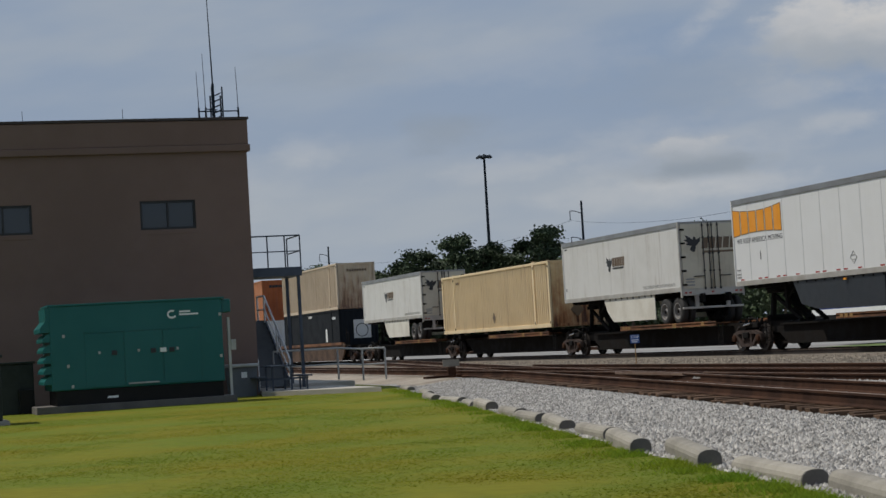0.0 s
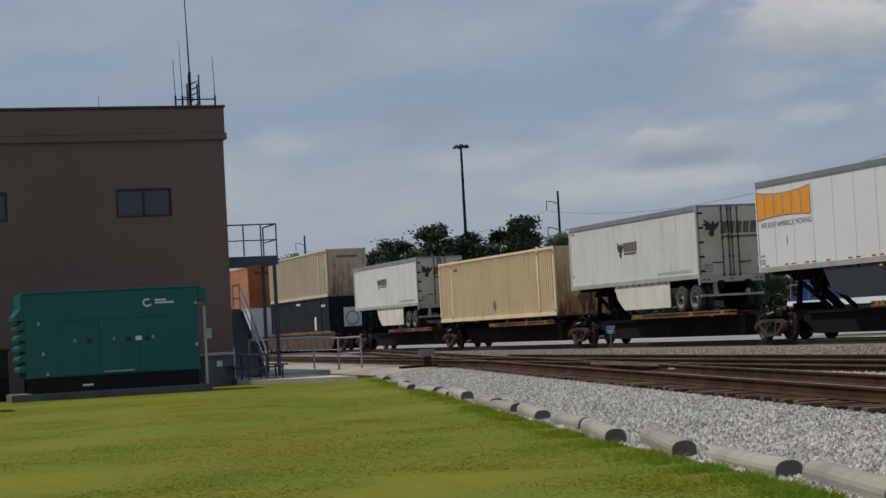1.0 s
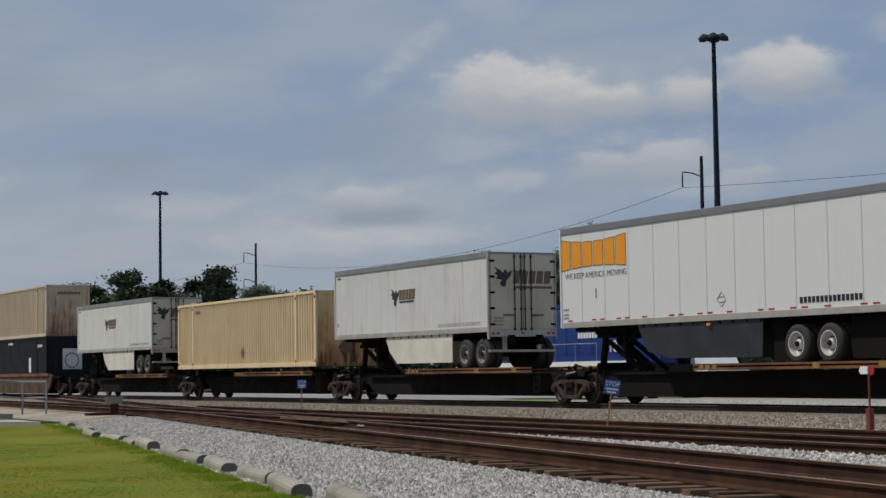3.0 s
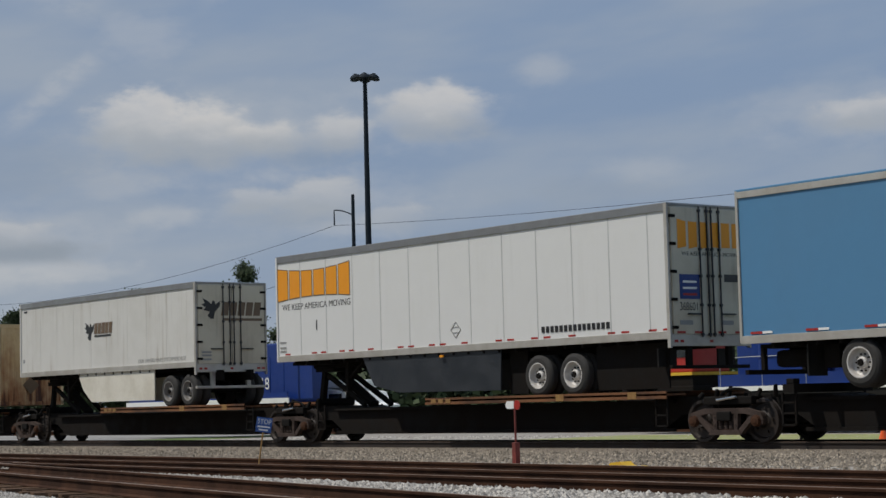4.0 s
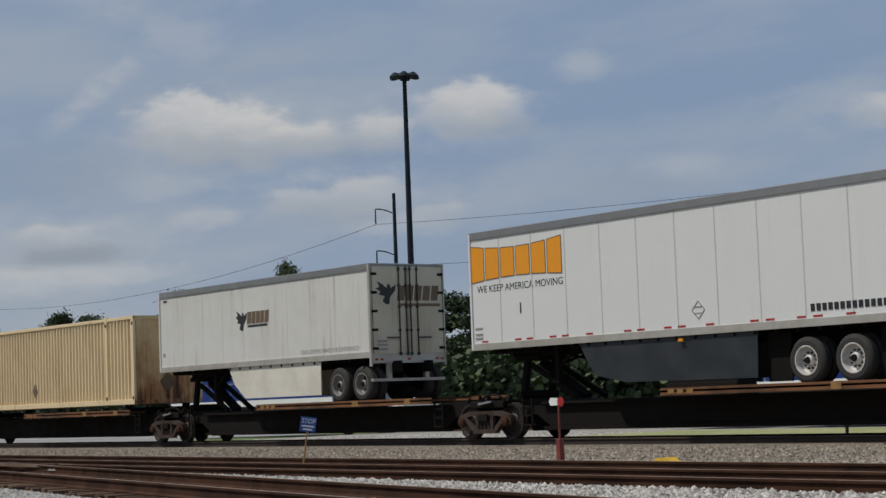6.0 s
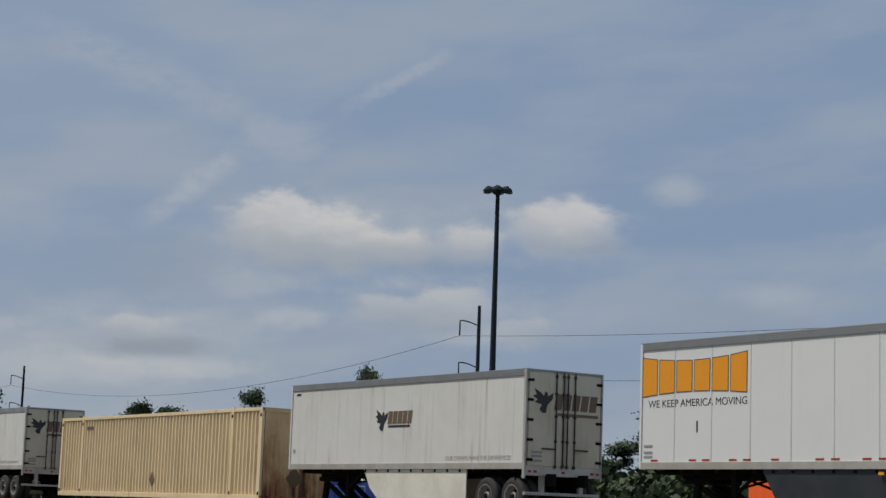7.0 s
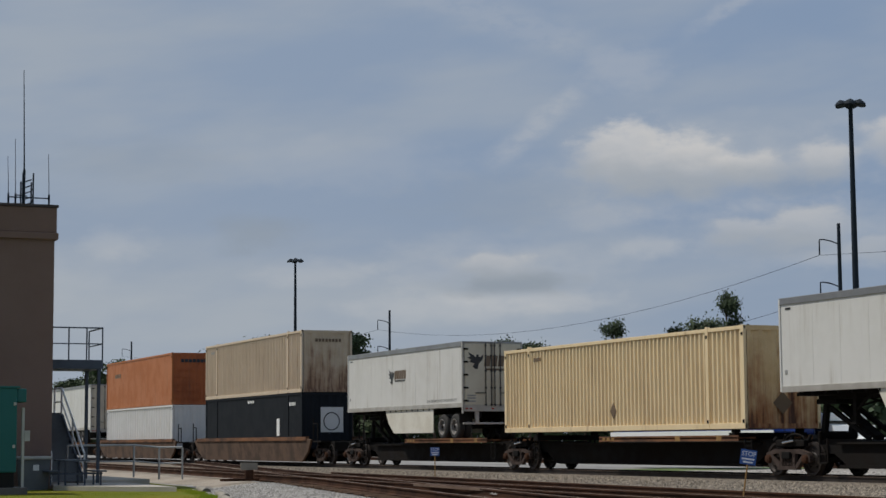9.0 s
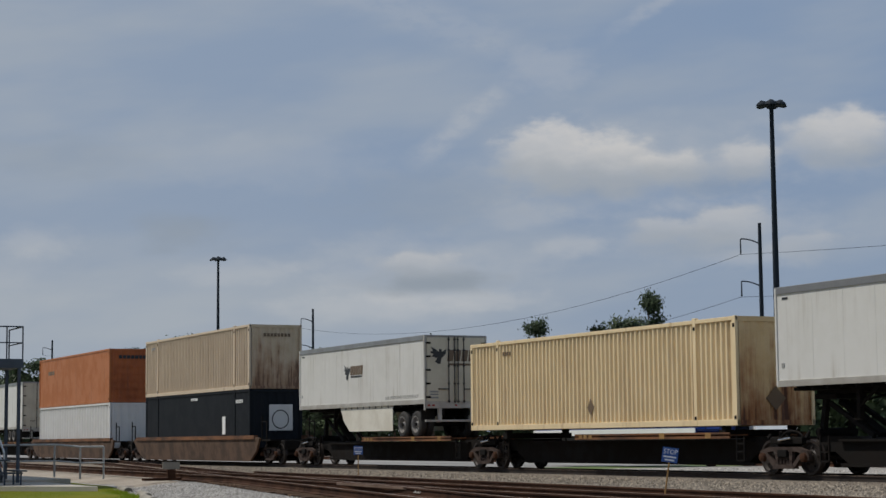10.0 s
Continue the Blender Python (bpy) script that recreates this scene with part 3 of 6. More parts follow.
bed = sheet("ballast_bed", "ballast", "brownish ballast under the train's track", "ballast", spread(60, -420, 60),
            lambda x: [24.6, 25.6, 26.6, 27.4, 28.0, 32.2, 33.2, 34.4, 36.0],
            lambda x, y: 0.25 if 28 <= y <= 32.2 else (0.22 if 25 < y < 34 else 0.12))
sandy = sheet("sandy_ground", "sandy_stone", "trodden sandy ground and stones beside the yard track", "gravel", spread(-50, -130, 60),
              lambda x: spread(kerb_y(x) + 0.5 + 0.5 * noise.noise((x * 0.4, 2.0, 0.0)), ladder_rail(x) - 0.9 if x > -70 else ladder_rail(x) + 1.0, 12),
              lambda x, y: bed_height(x, y) - 0.006 - 0.03 * max(0.0, (x + 54) / 4))
yard = sheet("yard_road", "asphalt", "pale sandy yard road behind the train", "road", spread(-76.2, -620, 40),
             lambda x: [36.2, 40, 60, 90, 130], lambda x, y: 0.05)
far_bed = sheet("gravel_strip", "gravel", "pale stone bed of the far track", "gravel", spread(-6, -66, 36),
                lambda x: [35.6, 36.2, 40.0, 43.0, 48.0], lambda x, y: 0.06 if y < 36 else 0.16)
dry_strip = sheet("dry_grass_strip", "dry_grass", "pale dry grass beside the far track", "grass", spread(-28, -44.5, 12),
                  lambda x: [36.4 + 0.5 * noise.noise((x, 1.0, 0.0)), 39.0, 42.8], lambda x, y: 0.185)
rough_grass = sheet("grass_strip", "far_green", "strip of rough grass behind the far track", "grass", spread(-66.2, -76, 8),
                    lambda x: [36.2, 38, 48, 75], lambda x, y: 0.08)


def scatter(name, mat, label, count, place, low, high, flat=0.7):
    """Loose stones, all in one mesh."""
    verts, faces = [], []
    tops = [(1, 0, 0), (0, 1, 0), (-1, 0, 0), (0, -1, 0), (0, 0, 1)]
    while count > 0:
        x, y, z = place()
        count -= 1
        s = random.uniform(low, high)
        a, n = random.uniform(0, 6.3), len(verts)
        c, d = math.cos(a), math.sin(a)
        for px, py, pz in tops:
            px, py, pz = [q * s * random.uniform(0.6, 1.2) for q in (px, py, pz * flat)]
            verts.append((x + px * c - py * d, y + px * d + py * c, z + pz + random.uniform(-0.3, 0.2) * s))
        faces += [(n, n + 1, n + 4), (n + 1, n + 2, n + 4), (n + 2, n + 3, n + 4), (n + 3, n, n + 4)]
    return tagged(raw(name, verts, faces, mat), label, "gravel", kind="stuff")


def in_gravel():
    while True:
        x = -11 - 44 * random.random() ** 1.5
        y = random.uniform(kerb_y(x), min(ladder_rail(x) - 0.62, 24))
        return x, y, bed_height(x, y)


def in_ballast():
    x = -12 - 78 * random.random() ** 1.3
    y = random.uniform(max(18.5, near_rail(x) + 1.9), 29.2)
    return x, y, 0.235


random.seed(11)
scatter("gravel_stones", "stone", "loose pale grey crushed stones", 95000, in_gravel, 0.02, 0.048, 0.85)
scatter("ballast_stones", "ballast_stone", "loose brownish ballast stones", 30000, in_ballast, 0.026, 0.055, 0.85)
scatter("track_stones", "stone", "loose stones between the yard rails", 30000,
        lambda: (lambda x: (x, random.uniform(ladder_rail(x) + 0.1, near_rail(x) + 2.2), 0.205))(-9 - 40 * random.random() ** 1.3), 0.025, 0.055)
scatter("heap_stones", "stone", "loose pale stones heaped between the yard tracks", 9000,
        lambda: (lambda x: (x, random.uniform(ladder_rail(x) + 2.0, near_rail(x) - 0.5), 0.305))(-6 - 29.5 * random.random() ** 1.2), 0.025, 0.055)
scatter("far_stones", "stone", "loose stones of the far track", 9000, lambda: (random.uniform(-65, -10), random.uniform(35.8, 42.5), 0.15), 0.03, 0.07)


def blade(verts, faces, x, y, h, lean, thin=1.0):
    a, n, w = random.uniform(0, 6.3), len(verts), random.uniform(0.008, 0.017) * thin
    b = random.uniform(0, 6.3)
    verts.extend([(x - w * math.cos(a), y - w * math.sin(a), 0.0), (x + w * math.cos(a), y + w * math.sin(a), 0.0),
                  (x + lean * h * math.cos(b), y + lean * h * math.sin(b), h)])
    faces.append((n, n + 1, n + 2))


def grass_blades():
    verts, faces, count = [], [], 0
    while count < 170000:
        x = -11 - 46 * random.random() ** 1.5
        y = random.uniform(-0.02 * -x, min(0.58 * -x, kerb_y(x) + 0.1))
        tuft = noise.noise((x * 0.7, y * 0.7, 3.0))
        if random.random() > 0.65 + 0.5 * tuft:
            continue
        blade(verts, faces, x, y, random.uniform(0.004, 0.01) * (1 + 0.5 * tuft), 4.2)
        count += 1
    tagged(raw("grass", verts, faces, "blade"), "short green and yellowish mown grass", "grass", kind="stuff")
    verts, faces = [], []
    for _ in range(24000):   # longer tufts along the kerb
        x = -11.5 - 42 * random.random() ** 1.3
        if noise.noise((x * 0.9, 7.0, 0.0)) < -0.05:
            continue
        y = kerb_y(x) - abs(random.gauss(0.1, 0.2)) - 0.06
        blade(verts, faces, x, y, random.uniform(0.02, 0.085), 1.0, 0.55)
    tagged(raw("long_grass", verts, faces, "tuft"), "longer green grass tufts along the kerb", "grass", kind="stuff")


grass_blades()

# ---- kerb of round-topped concrete logs ----
def kerb_log(length, label):
    bm = bmesh.new()
    prof = [(-0.12, 0.0), (0.12, 0.0), (0.12, 0.13), (0.108, 0.165), (0.075, 0.198), (0.03, 0.21), (-0.03, 0.21), (-0.075, 0.198), (-0.108, 0.165), (-0.12, 0.13)]
    prism(bm, prof, 0, -length, "x")
    for v in bm.verts:
        v.co.y += 0.012 * noise.noise(v.co * 3)
        v.co.z += 0.014 * noise.noise(v.co * 2.2 + Vector((5, 0, 0)))
    log = tagged(new("kerb_log", mesh_of("kerb_log", bm, "concrete")), label, "kerb", "kerb along the lawn")
    # end cap in darker concrete: shade on the log end put into colour
    bm = bmesh.new()
    prism(bm, [(y * 0.97, z * 0.98 + 0.002) for y, z in prof], 0.003, 0.012, "x")
    part("end_face", bm, "concrete_dark", log, "weathered end face, coloured darker for its shade")
    return log


first_log = kerb_log(2.35, "weathered round-topped concrete kerb log lying on the lawn's edge")
first_log.matrix_world = pose(-11.35, 6.95, -0.05, 0, 0, -15)
for x, y, turn in ((-14.15, 7.62, -13), (-16.95, 7.98, -15), (-19.65, 8.4, -14), (-22.3, 9.15, -13), (-25.4, 9.72, -13), (-28.0, 10.3, -12), (-30.2, 10.72, -12),
                   (-34.2, 11.55, -12), (-36.9, 12.1, -12), (-39.6, 12.68, -8), (-42.4, 12.92, -12), (-46.5, 14.0, -12), (-51.7, 15.0, -12)):
    copy_thing(first_log, pose(x + 0.22, y - 0.14, (-0.05 if x > -35 else -0.09) + random.uniform(-0.015, 0.015), random.uniform(-3, 3), random.uniform(-0.6, 0.6), turn + random.uniform(-1.5, 1.5)))

# ---- tracks ----
RAIL_SECTION = [(-0.07, 0.0), (0.07, 0.0), (0.07, 0.015), (0.014, 0.04), (0.011, 0.135), (0.036, 0.15), (0.036, 0.178), (-0.036, 0.178),
                (-0.036, 0.15), (-0.011, 0.135), (-0.014, 0.04), (-0.07, 0.015)]


def rail(owner, path, label="", web="rail_rust"):
    """One rail along points (x, y), its head on RAIL; the polished running band is a part of its own."""
    bm = bmesh.new()
    d = Vector((path[-1][0] - path[0][0], path[-1][1] - path[0][1], 0)).normalized()
    s = Vector((-d.y, d.x, 0))

    def sweep(mesh, section, base):
        rings = [[mesh.verts.new(Vector((px, py, base + h)) + s * o) for o, h in section] for px, py in path]
        size = len(section)
        for one, two in zip(rings, rings[1:]):
            for i in range(size):
                j = (i + 1) % size
                mesh.faces.new((one[i], one[j], two[j], two[i]))
        mesh.faces.new(rings[0][::-1])
        mesh.faces.new(rings[-1])

    sweep(bm, RAIL_SECTION, RAIL - 0.18)
    ob = part("rail", bm, web, owner, label)
    bm = bmesh.new()
    sweep(bm, [(-0.025, -0.004), (0.025, -0.004), (0.025, 0.004), (-0.025, 0.004)], RAIL)
    part("running_band", bm, "rail_head", ob)
    return ob


def track(name, label, near, xa, xb, gauge=1.505, web="rail_rust"):
    own = thing(name, label, "railway track")
    own["kind"] = "structure"
    steps = spread(xa, xb, 9)
    slope = (near(xb) - near(xa)) / (xb - xa)
    out = Vector((-slope, 1, 0)).normalized() * gauge
    rail(own, [(x, near(x)) for x in steps], web=web)
    rail(own, [(x + out.x, near(x) + out.y) for x in steps], web=web)
    return own, slope, out


def ties(own, near, slope, out, xa, xb, step, length=2.6):
    bm = bmesh.new()
    box(bm, -0.11, 0.11, -length / 2, length / 2, -0.16, 0.0, bevel=0.012)
    data = mesh_of("tie", bm, "tie")
    x = xa
    while x > xb:
        ob = new("tie", data)
        ob.parent = own
        ob.matrix_basis = pose(x + out.x / 2, near(x) + out.y / 2 + random.uniform(-0.12, 0.12), RAIL - 0.178 + random.uniform(-0.014, 0.004), 0, 0, math.degrees(math.atan(slope)) + random.uniform(-1.5, 1.5))
        x -= step


main_line, s0, o0 = track("main_track", "the train's straight railway track on brownish ballast", lambda x: SIDE + 0.58, 60, -420, web="rail_worn")
yard_line, s1, o1 = track("yard_track", "rusty yard track running beside the train's track", near_rail, 20, -140)
cross_line, s2, o2 = track("ladder_track", "rusty diverging track with old wooden ties", ladder_rail, 18, -112)
far_line, s3, o3 = track("far_track", "far track with parked locomotives", lambda x: 44.7, 40, -420)
# dark shadowed strip at the ballast's edge, made up as a rail
strip_line = thing("spare_rail", "rusty rail standing in for a dark strip beside the yard track", "rail")
rail(strip_line, [(x, near_rail(x) + 3.3) for x in spread(20, -60, 6)])


def frog(x):
    own = thing("track_frog", "heavy rusty cast-steel crossing between two tracks", "track frog")
    bm = bmesh.new()
    y = near_rail(x)
    prism(bm, [(x + 2.4, y - 0.32), (x + 2.4, y + 0.1), (x - 2.6, y + 0.16), (x - 2.6, y + 0.02)], RAIL - 0.16, RAIL + 0.012, "z")
    part("casting", bm, "rail_rust", own)
    for k in (-0.16, 0.2):
        bm = bmesh.new()
        beam(bm, (x + 3.2, y - 0.4 + k, RAIL - 0.02), (x - 3.0, y + 0.25 + k, RAIL - 0.02), 0.06, 0.06)
        part("guard_bar", bm, "rail_head", own)


frog(-38.5)
# ---- the train ----
MOVING = []   # things that go with the train
TURNING = []  # wheelsets, with the place of their axle on the bogie


def ride(t):
    return 3.5947 * t - 0.00408 * t * t


def on_train(name, label, category, u, group=""):
    """A thing on the train; u: its place along the train at the start."""
    ob = thing(name, label, category, group, (u, SIDE, 0))
    MOVING.append((ob, u))
    return ob


def wheelset(owner, x):
    bm = bmesh.new()
    r = 0.457
    for y, s in ((0.58 - 0.03, 1), (0.58 + 1.505 - 0.03, -1)):
        rows = [(0.0, 0.1), (-0.03, 0.16), (0.0, 0.2), (0.0, r - 0.1), (-0.065, r - 0.065), (-0.065, r), (0.045, r + 0.006), (0.05, r + 0.028), (0.075, r + 0.024), (0.075, r - 0.07), (0.03, r - 0.1), (0.02, 0.17), (0.06, 0.14), (0.06, 0.1)]
        rows = [(a * s, q) for a, q in rows]
        lathe(bm, rows, (0, y, 0), "y", 32)
    tube(bm, (0, 0.42, 0), (0, 2.22, 0), 0.085)
    for k in range(5):      # cast marks on the wheel plate
        a = k * math.tau / 5
        tube(bm, (0.26 * math.cos(a), 0.5, 0.26 * math.sin(a)), (0.26 * math.cos(a), 0.56, 0.26 * math.sin(a)), 0.03, seg=6)
    ob = part("wheelset", bm, "wheel_steel", owner)
    ob.location = (x, 0, RAIL + r)
    TURNING.append((ob, x, r))
    return ob


def side_frame(bm, y, z):
    """One cast side frame with its open windows."""
    prism(bm, [(-1.1, z + 0.02), (-1.02, z + 0.17), (-0.6, z + 0.27), (0.6, z + 0.27), (1.02, z + 0.17), (1.1, z + 0.02), (0.98, z + 0.0), (0.88, z + 0.08), (0.56, z + 0.15),
               (-0.56, z + 0.15), (-0.88, z + 0.08), (-0.98, z + 0.0)][::-1], y, y + 0.13, "y")
    for s in (-1, 1):
        prism(bm, [(s * 0.9, z + 0.12), (s * 0.76, z + 0.15), (s * 0.34, z - 0.22), (s * 0.42, z - 0.3)], y + 0.004, y + 0.126, "y")
        prism(bm, [(s * 0.25, z - 0.22), (s * 0.34, z - 0.22), (s * 0.37, z + 0.18), (s * 0.25, z + 0.18)], y + 0.008, y + 0.122, "y")
        prism(bm, [(s * 1.08, z - 0.06), (s * 1.01, z - 0.1), (s * 0.99, z + 0.1), (s * 1.08, z + 0.1)], y + 0.01, y + 0.12, "y")
        for f in (-1, 1):      # bolted column guides
            tube(bm, (s * 0.3, y - 0.012, z + 0.08 * f), (s * 0.3, y + 0.01, z + 0.08 * f), 0.022, seg=6)
    prism(bm, [(-0.22, z + 0.0), (0.22, z + 0.0), (0.22, z + 0.13), (-0.22, z + 0.13)], y + 0.03, y + 0.1, "y")
    prism(bm, [(-0.46, z - 0.3), (0.46, z - 0.3), (0.4, z - 0.19), (-0.4, z - 0.19)], y - 0.03, y + 0.16, "y")


def bogie(owner, x):
    """A three-piece freight truck with two wheelsets; x along the owner."""
    z = RAIL + 0.457
    bm = bmesh.new()
    box(bm, -0.2, 0.2, 0.2, 2.5, z - 0.0, z + 0.2, bevel=0.03)
    for s in (-1, 1):
        box(bm, s * 0.48 - 0.03, s * 0.48 + 0.03, 0.55, 2.1, z - 0.1, z + 0.02)
    frame_ob = part("bogie", bm, "shaded_black", owner)
    frame_ob.location.x = x
    for y in (0.26, 2.26):
        bm = bmesh.new()
        side_frame(bm, y, z)
        frame_side = part("side_frame", bm, "bogie_steel", frame_ob)
        out = -1 if y < 1 else 1
        for s in (-0.9, 0.9):
            bm = bmesh.new()
            base = y if y < 1 else y + 0.13
            tube(bm, (s, base - 0.02 * out, z), (s, base + 0.07 * out, z), 0.13, 0.11, 14)
            tube(bm, (s, base + 0.07 * out, z), (s, base + 0.09 * out, z), 0.1, 0.05, 12)
            part("bearing_cap", bm, "rail_rust", frame_side, "rusty brown bearing cap")
        bm = bmesh.new()
        for s in (-0.15, 0.0, 0.15):
            for k in range(7):
                lathe(bm, [(0, 0.05), (0.018, 0.07), (0.036, 0.05)], (s, y + 0.06, z - 0.18 + k * 0.036), "z", 8)
        part("spring_nest", bm, "bogie_steel", frame_ob)
    for s in (-0.86, 0.86):
        wheelset(frame_ob, s)
    return frame_ob


def spine_car(u_left, u_right, sill_a, sill_b, both=False, last=False):
    """One unit of the articulated spine car, between two bogies; the bogie at its left end belongs to it."""
    car = on_train("spine_car", "black articulated railway spine car with rusty platforms", "rail car", u_left, "spine cars of the train")
    length = u_right - u_left
    bm = bmesh.new()
    prism(bm, [(0.1, 1.02), (0.1, 1.4), (2.4, 1.4), (2.8, 1.33), (length - 2.6, 1.33), (length - 2.2, 1.4), (length - 0.1, 1.4), (length - 0.1, 1.02), (length - 1.7, 1.0),
                   (length - 2.3, 0.66), (2.2, 0.66), (1.6, 1.0)][::-1], 0.72, 1.88, "y")
    box(bm, 1.9, length - 1.9, 0.66, 0.72, 0.62, 0.7)
    box(bm, 1.9, length - 1.9, 0.6, 0.74, 1.26, 1.32)
    part("spine", bm, "shaded_black", car)
    for side in (0, 1):
        y0, y1 = (0.02, 0.62) if side == 0 else (1.98, 2.58)
        a, b = sill_a - u_left, sill_b - u_left
        bm = bmesh.new()
        box(bm, a, b, y0, y1, 1.43, 1.475)
        box(bm, a, b, y0 if side == 0 else y1 - 0.03, y0 + 0.03 if side == 0 else y1, 1.36, 1.53)
        deck = part("platform", bm, "rust_deck", car, "rusty brown steel platform")
        edge = y0 - 0.006 if side == 0 else y1
        for p in (0.58, 0.86):
            boxed("marker_patch", "yellow_old", deck, a + (b - a) * p, a + (b - a) * p + 0.28, edge, edge + 0.006, 1.365, 1.525, label="faded yellow paint patch")
        if side == 0:
            for k in range(3):
                bm = bmesh.new()
                box(bm, a + 0.25 + 0.3 * k, a + 0.45 + 0.3 * k, y0 - 0.008, y0 - 0.002, 1.39, 1.5)
                part("letter_mark", bm, "yellow_old", deck)
    # hitch stand that carries a trailer's nose
    bm = bmesh.new()
    hx = 1.15
    beam(bm, (hx + 1.7, 1.3, 1.42), (hx + 0.1, 1.3, 2.3), 0.3, 0.12)
    for y in (0.85, 1.75):
        beam(bm, (hx - 0.2, y, 1.4), (hx, y, 2.35), 0.14, 0.16)
        beam(bm, (hx + 1.9, y, 1.4), (hx + 0.15, y, 2.25), 0.1, 0.12)
    stand = bm
    if both:
        bm = stand
        box(bm, hx - 0.45, hx + 0.45, 0.8, 1.8, 2.36, 2.5, bevel=0.03)
        tube(bm, (hx - 0.2, 0.7, 1.5), (hx - 0.2, 1.9, 1.5), 0.12)
        part("hitch", bm, "shaded_black", car)
    else:
        stand.free()
        for x in (1.9, length - 2.6):
            bm = bmesh.new()
            box(bm, x - 0.05, x + 0.25, 0.05, 2.55, 1.42, 1.6)
            for y in (0.1, 2.3):
                box(bm, x, x + 0.2, y, y + 0.2, 1.6, 1.712, bevel=0.02)
            part("container_pedestal", bm, "shaded_black", car)
    # end gear: ladders, coupler housing, hoses
    for y in (0.15, 2.35):
        for x in (1.75, length - 1.95):
            bm = bmesh.new()
            beam(bm, (x, y, 0.75), (x, y, 1.42), 0.04)
            beam(bm, (x + 0.35, y, 0.75), (x + 0.35, y, 1.42), 0.04)
            for z in (0.76, 1.0, 1.22):
                beam(bm, (x, y, z), (x + 0.35, y, z), 0.04)
            part("ladder", bm, "shaded_black", car)
    boxed("articulation", "shaded_black", car, -0.7, 0.7, 0.35, 2.25, 1.2, 1.38, bevel=0.03)
    for k in range(6):
        bm = bmesh.new()
        tube(bm, (-0.9 + 0.42 * k, 0.45 + 0.1 * (k % 2), 1.36), (-0.84 + 0.42 * k, 0.5, 1.46 + 0.07 * (k % 3)), 0.06, 0.04, 8)
        part("valve_stub", bm, "shaded_black", car)
    bm = bmesh.new()
    for k in range(8):
        p, q = math.pi * k / 8, math.pi * (k + 1) / 8
        tube(bm, (0.2 - 0.45 * math.cos(p), 0.42, 1.38 + 0.16 * math.sin(p)), (0.2 - 0.45 * math.cos(q), 0.42, 1.38 + 0.16 * math.sin(q)), 0.03, seg=6)
    part("air_hose", bm, "shaded_black", car)
    bm = bmesh.new()
    tube(bm, (-0.25, 0.3, 1.30), (0.3, 0.3, 1.36), 0.035, seg=8)
    part("air_pipe", bm, "bright_steel", car)
    bogie(car, 0.0)
    if last:
        bogie(car, length)
    return car


def tyre_pair(owner, x, z, hub, r=0.5, name="wheel"):
    """A trailer axle end on the near and the far side, each with twin tyres, rim and hub."""
    out = []
    for y, s in ((0.05, 1), (2.55, -1)):
        bm = bmesh.new()
        for k in (0.0, 0.31):
            rows = [(0.0 + k, 0.3), (0.0 + k, r * 0.82), (0.03 + k, r * 0.94), (0.07 + k, r), (0.2 + k, r), (0.24 + k, r * 0.94), (0.27 + k, r * 0.82), (0.27 + k, 0.3), (0.0 + k, 0.3)]
            lathe(bm, [(a * s, q) for a, q in rows], (0, 0, 0), "y", 36, caps=False)
        w = part(name, bm, "tyre", owner, "black twin truck tyre")
        w.location = (x, y, z)
        bm = bmesh.new()
        rows = [(0.02, 0.31), (-0.006, 0.315), (-0.006, 0.29), (0.03, 0.28), (0.12, 0.265), (0.15, 0.22), (0.13, 0.13), (0.06, 0.115), (0.04, 0.09), (0.04, 0.01)]
        lathe(bm, [(a * s, q) for a, q in rows], (0, 0, 0), "y", 28, caps=False)
        rim = part("rim", bm, hub, w)
        bm = bmesh.new()
        for k in range(10):
            a = k * math.tau / 10
            tube(bm, (0.17 * math.cos(a), 0.1 * s, 0.17 * math.sin(a)), (0.17 * math.cos(a), 0.16 * s, 0.17 * math.sin(a)), 0.02, seg=6)
        lathe(bm, [(0.0, 0.02), (0.0, 0.065), (0.07 * s, 0.085), (0.08 * s, 0.02)], (0, 0, 0), "y", 12)
        part("hub_nuts", bm, "shaded_black", w)
        out.append(w)
    bm = bmesh.new()
    tube(bm, (x, 0.3, z), (x, 2.3, z), 0.07)
    part("axle", bm, "shaded_black", owner)
    return out


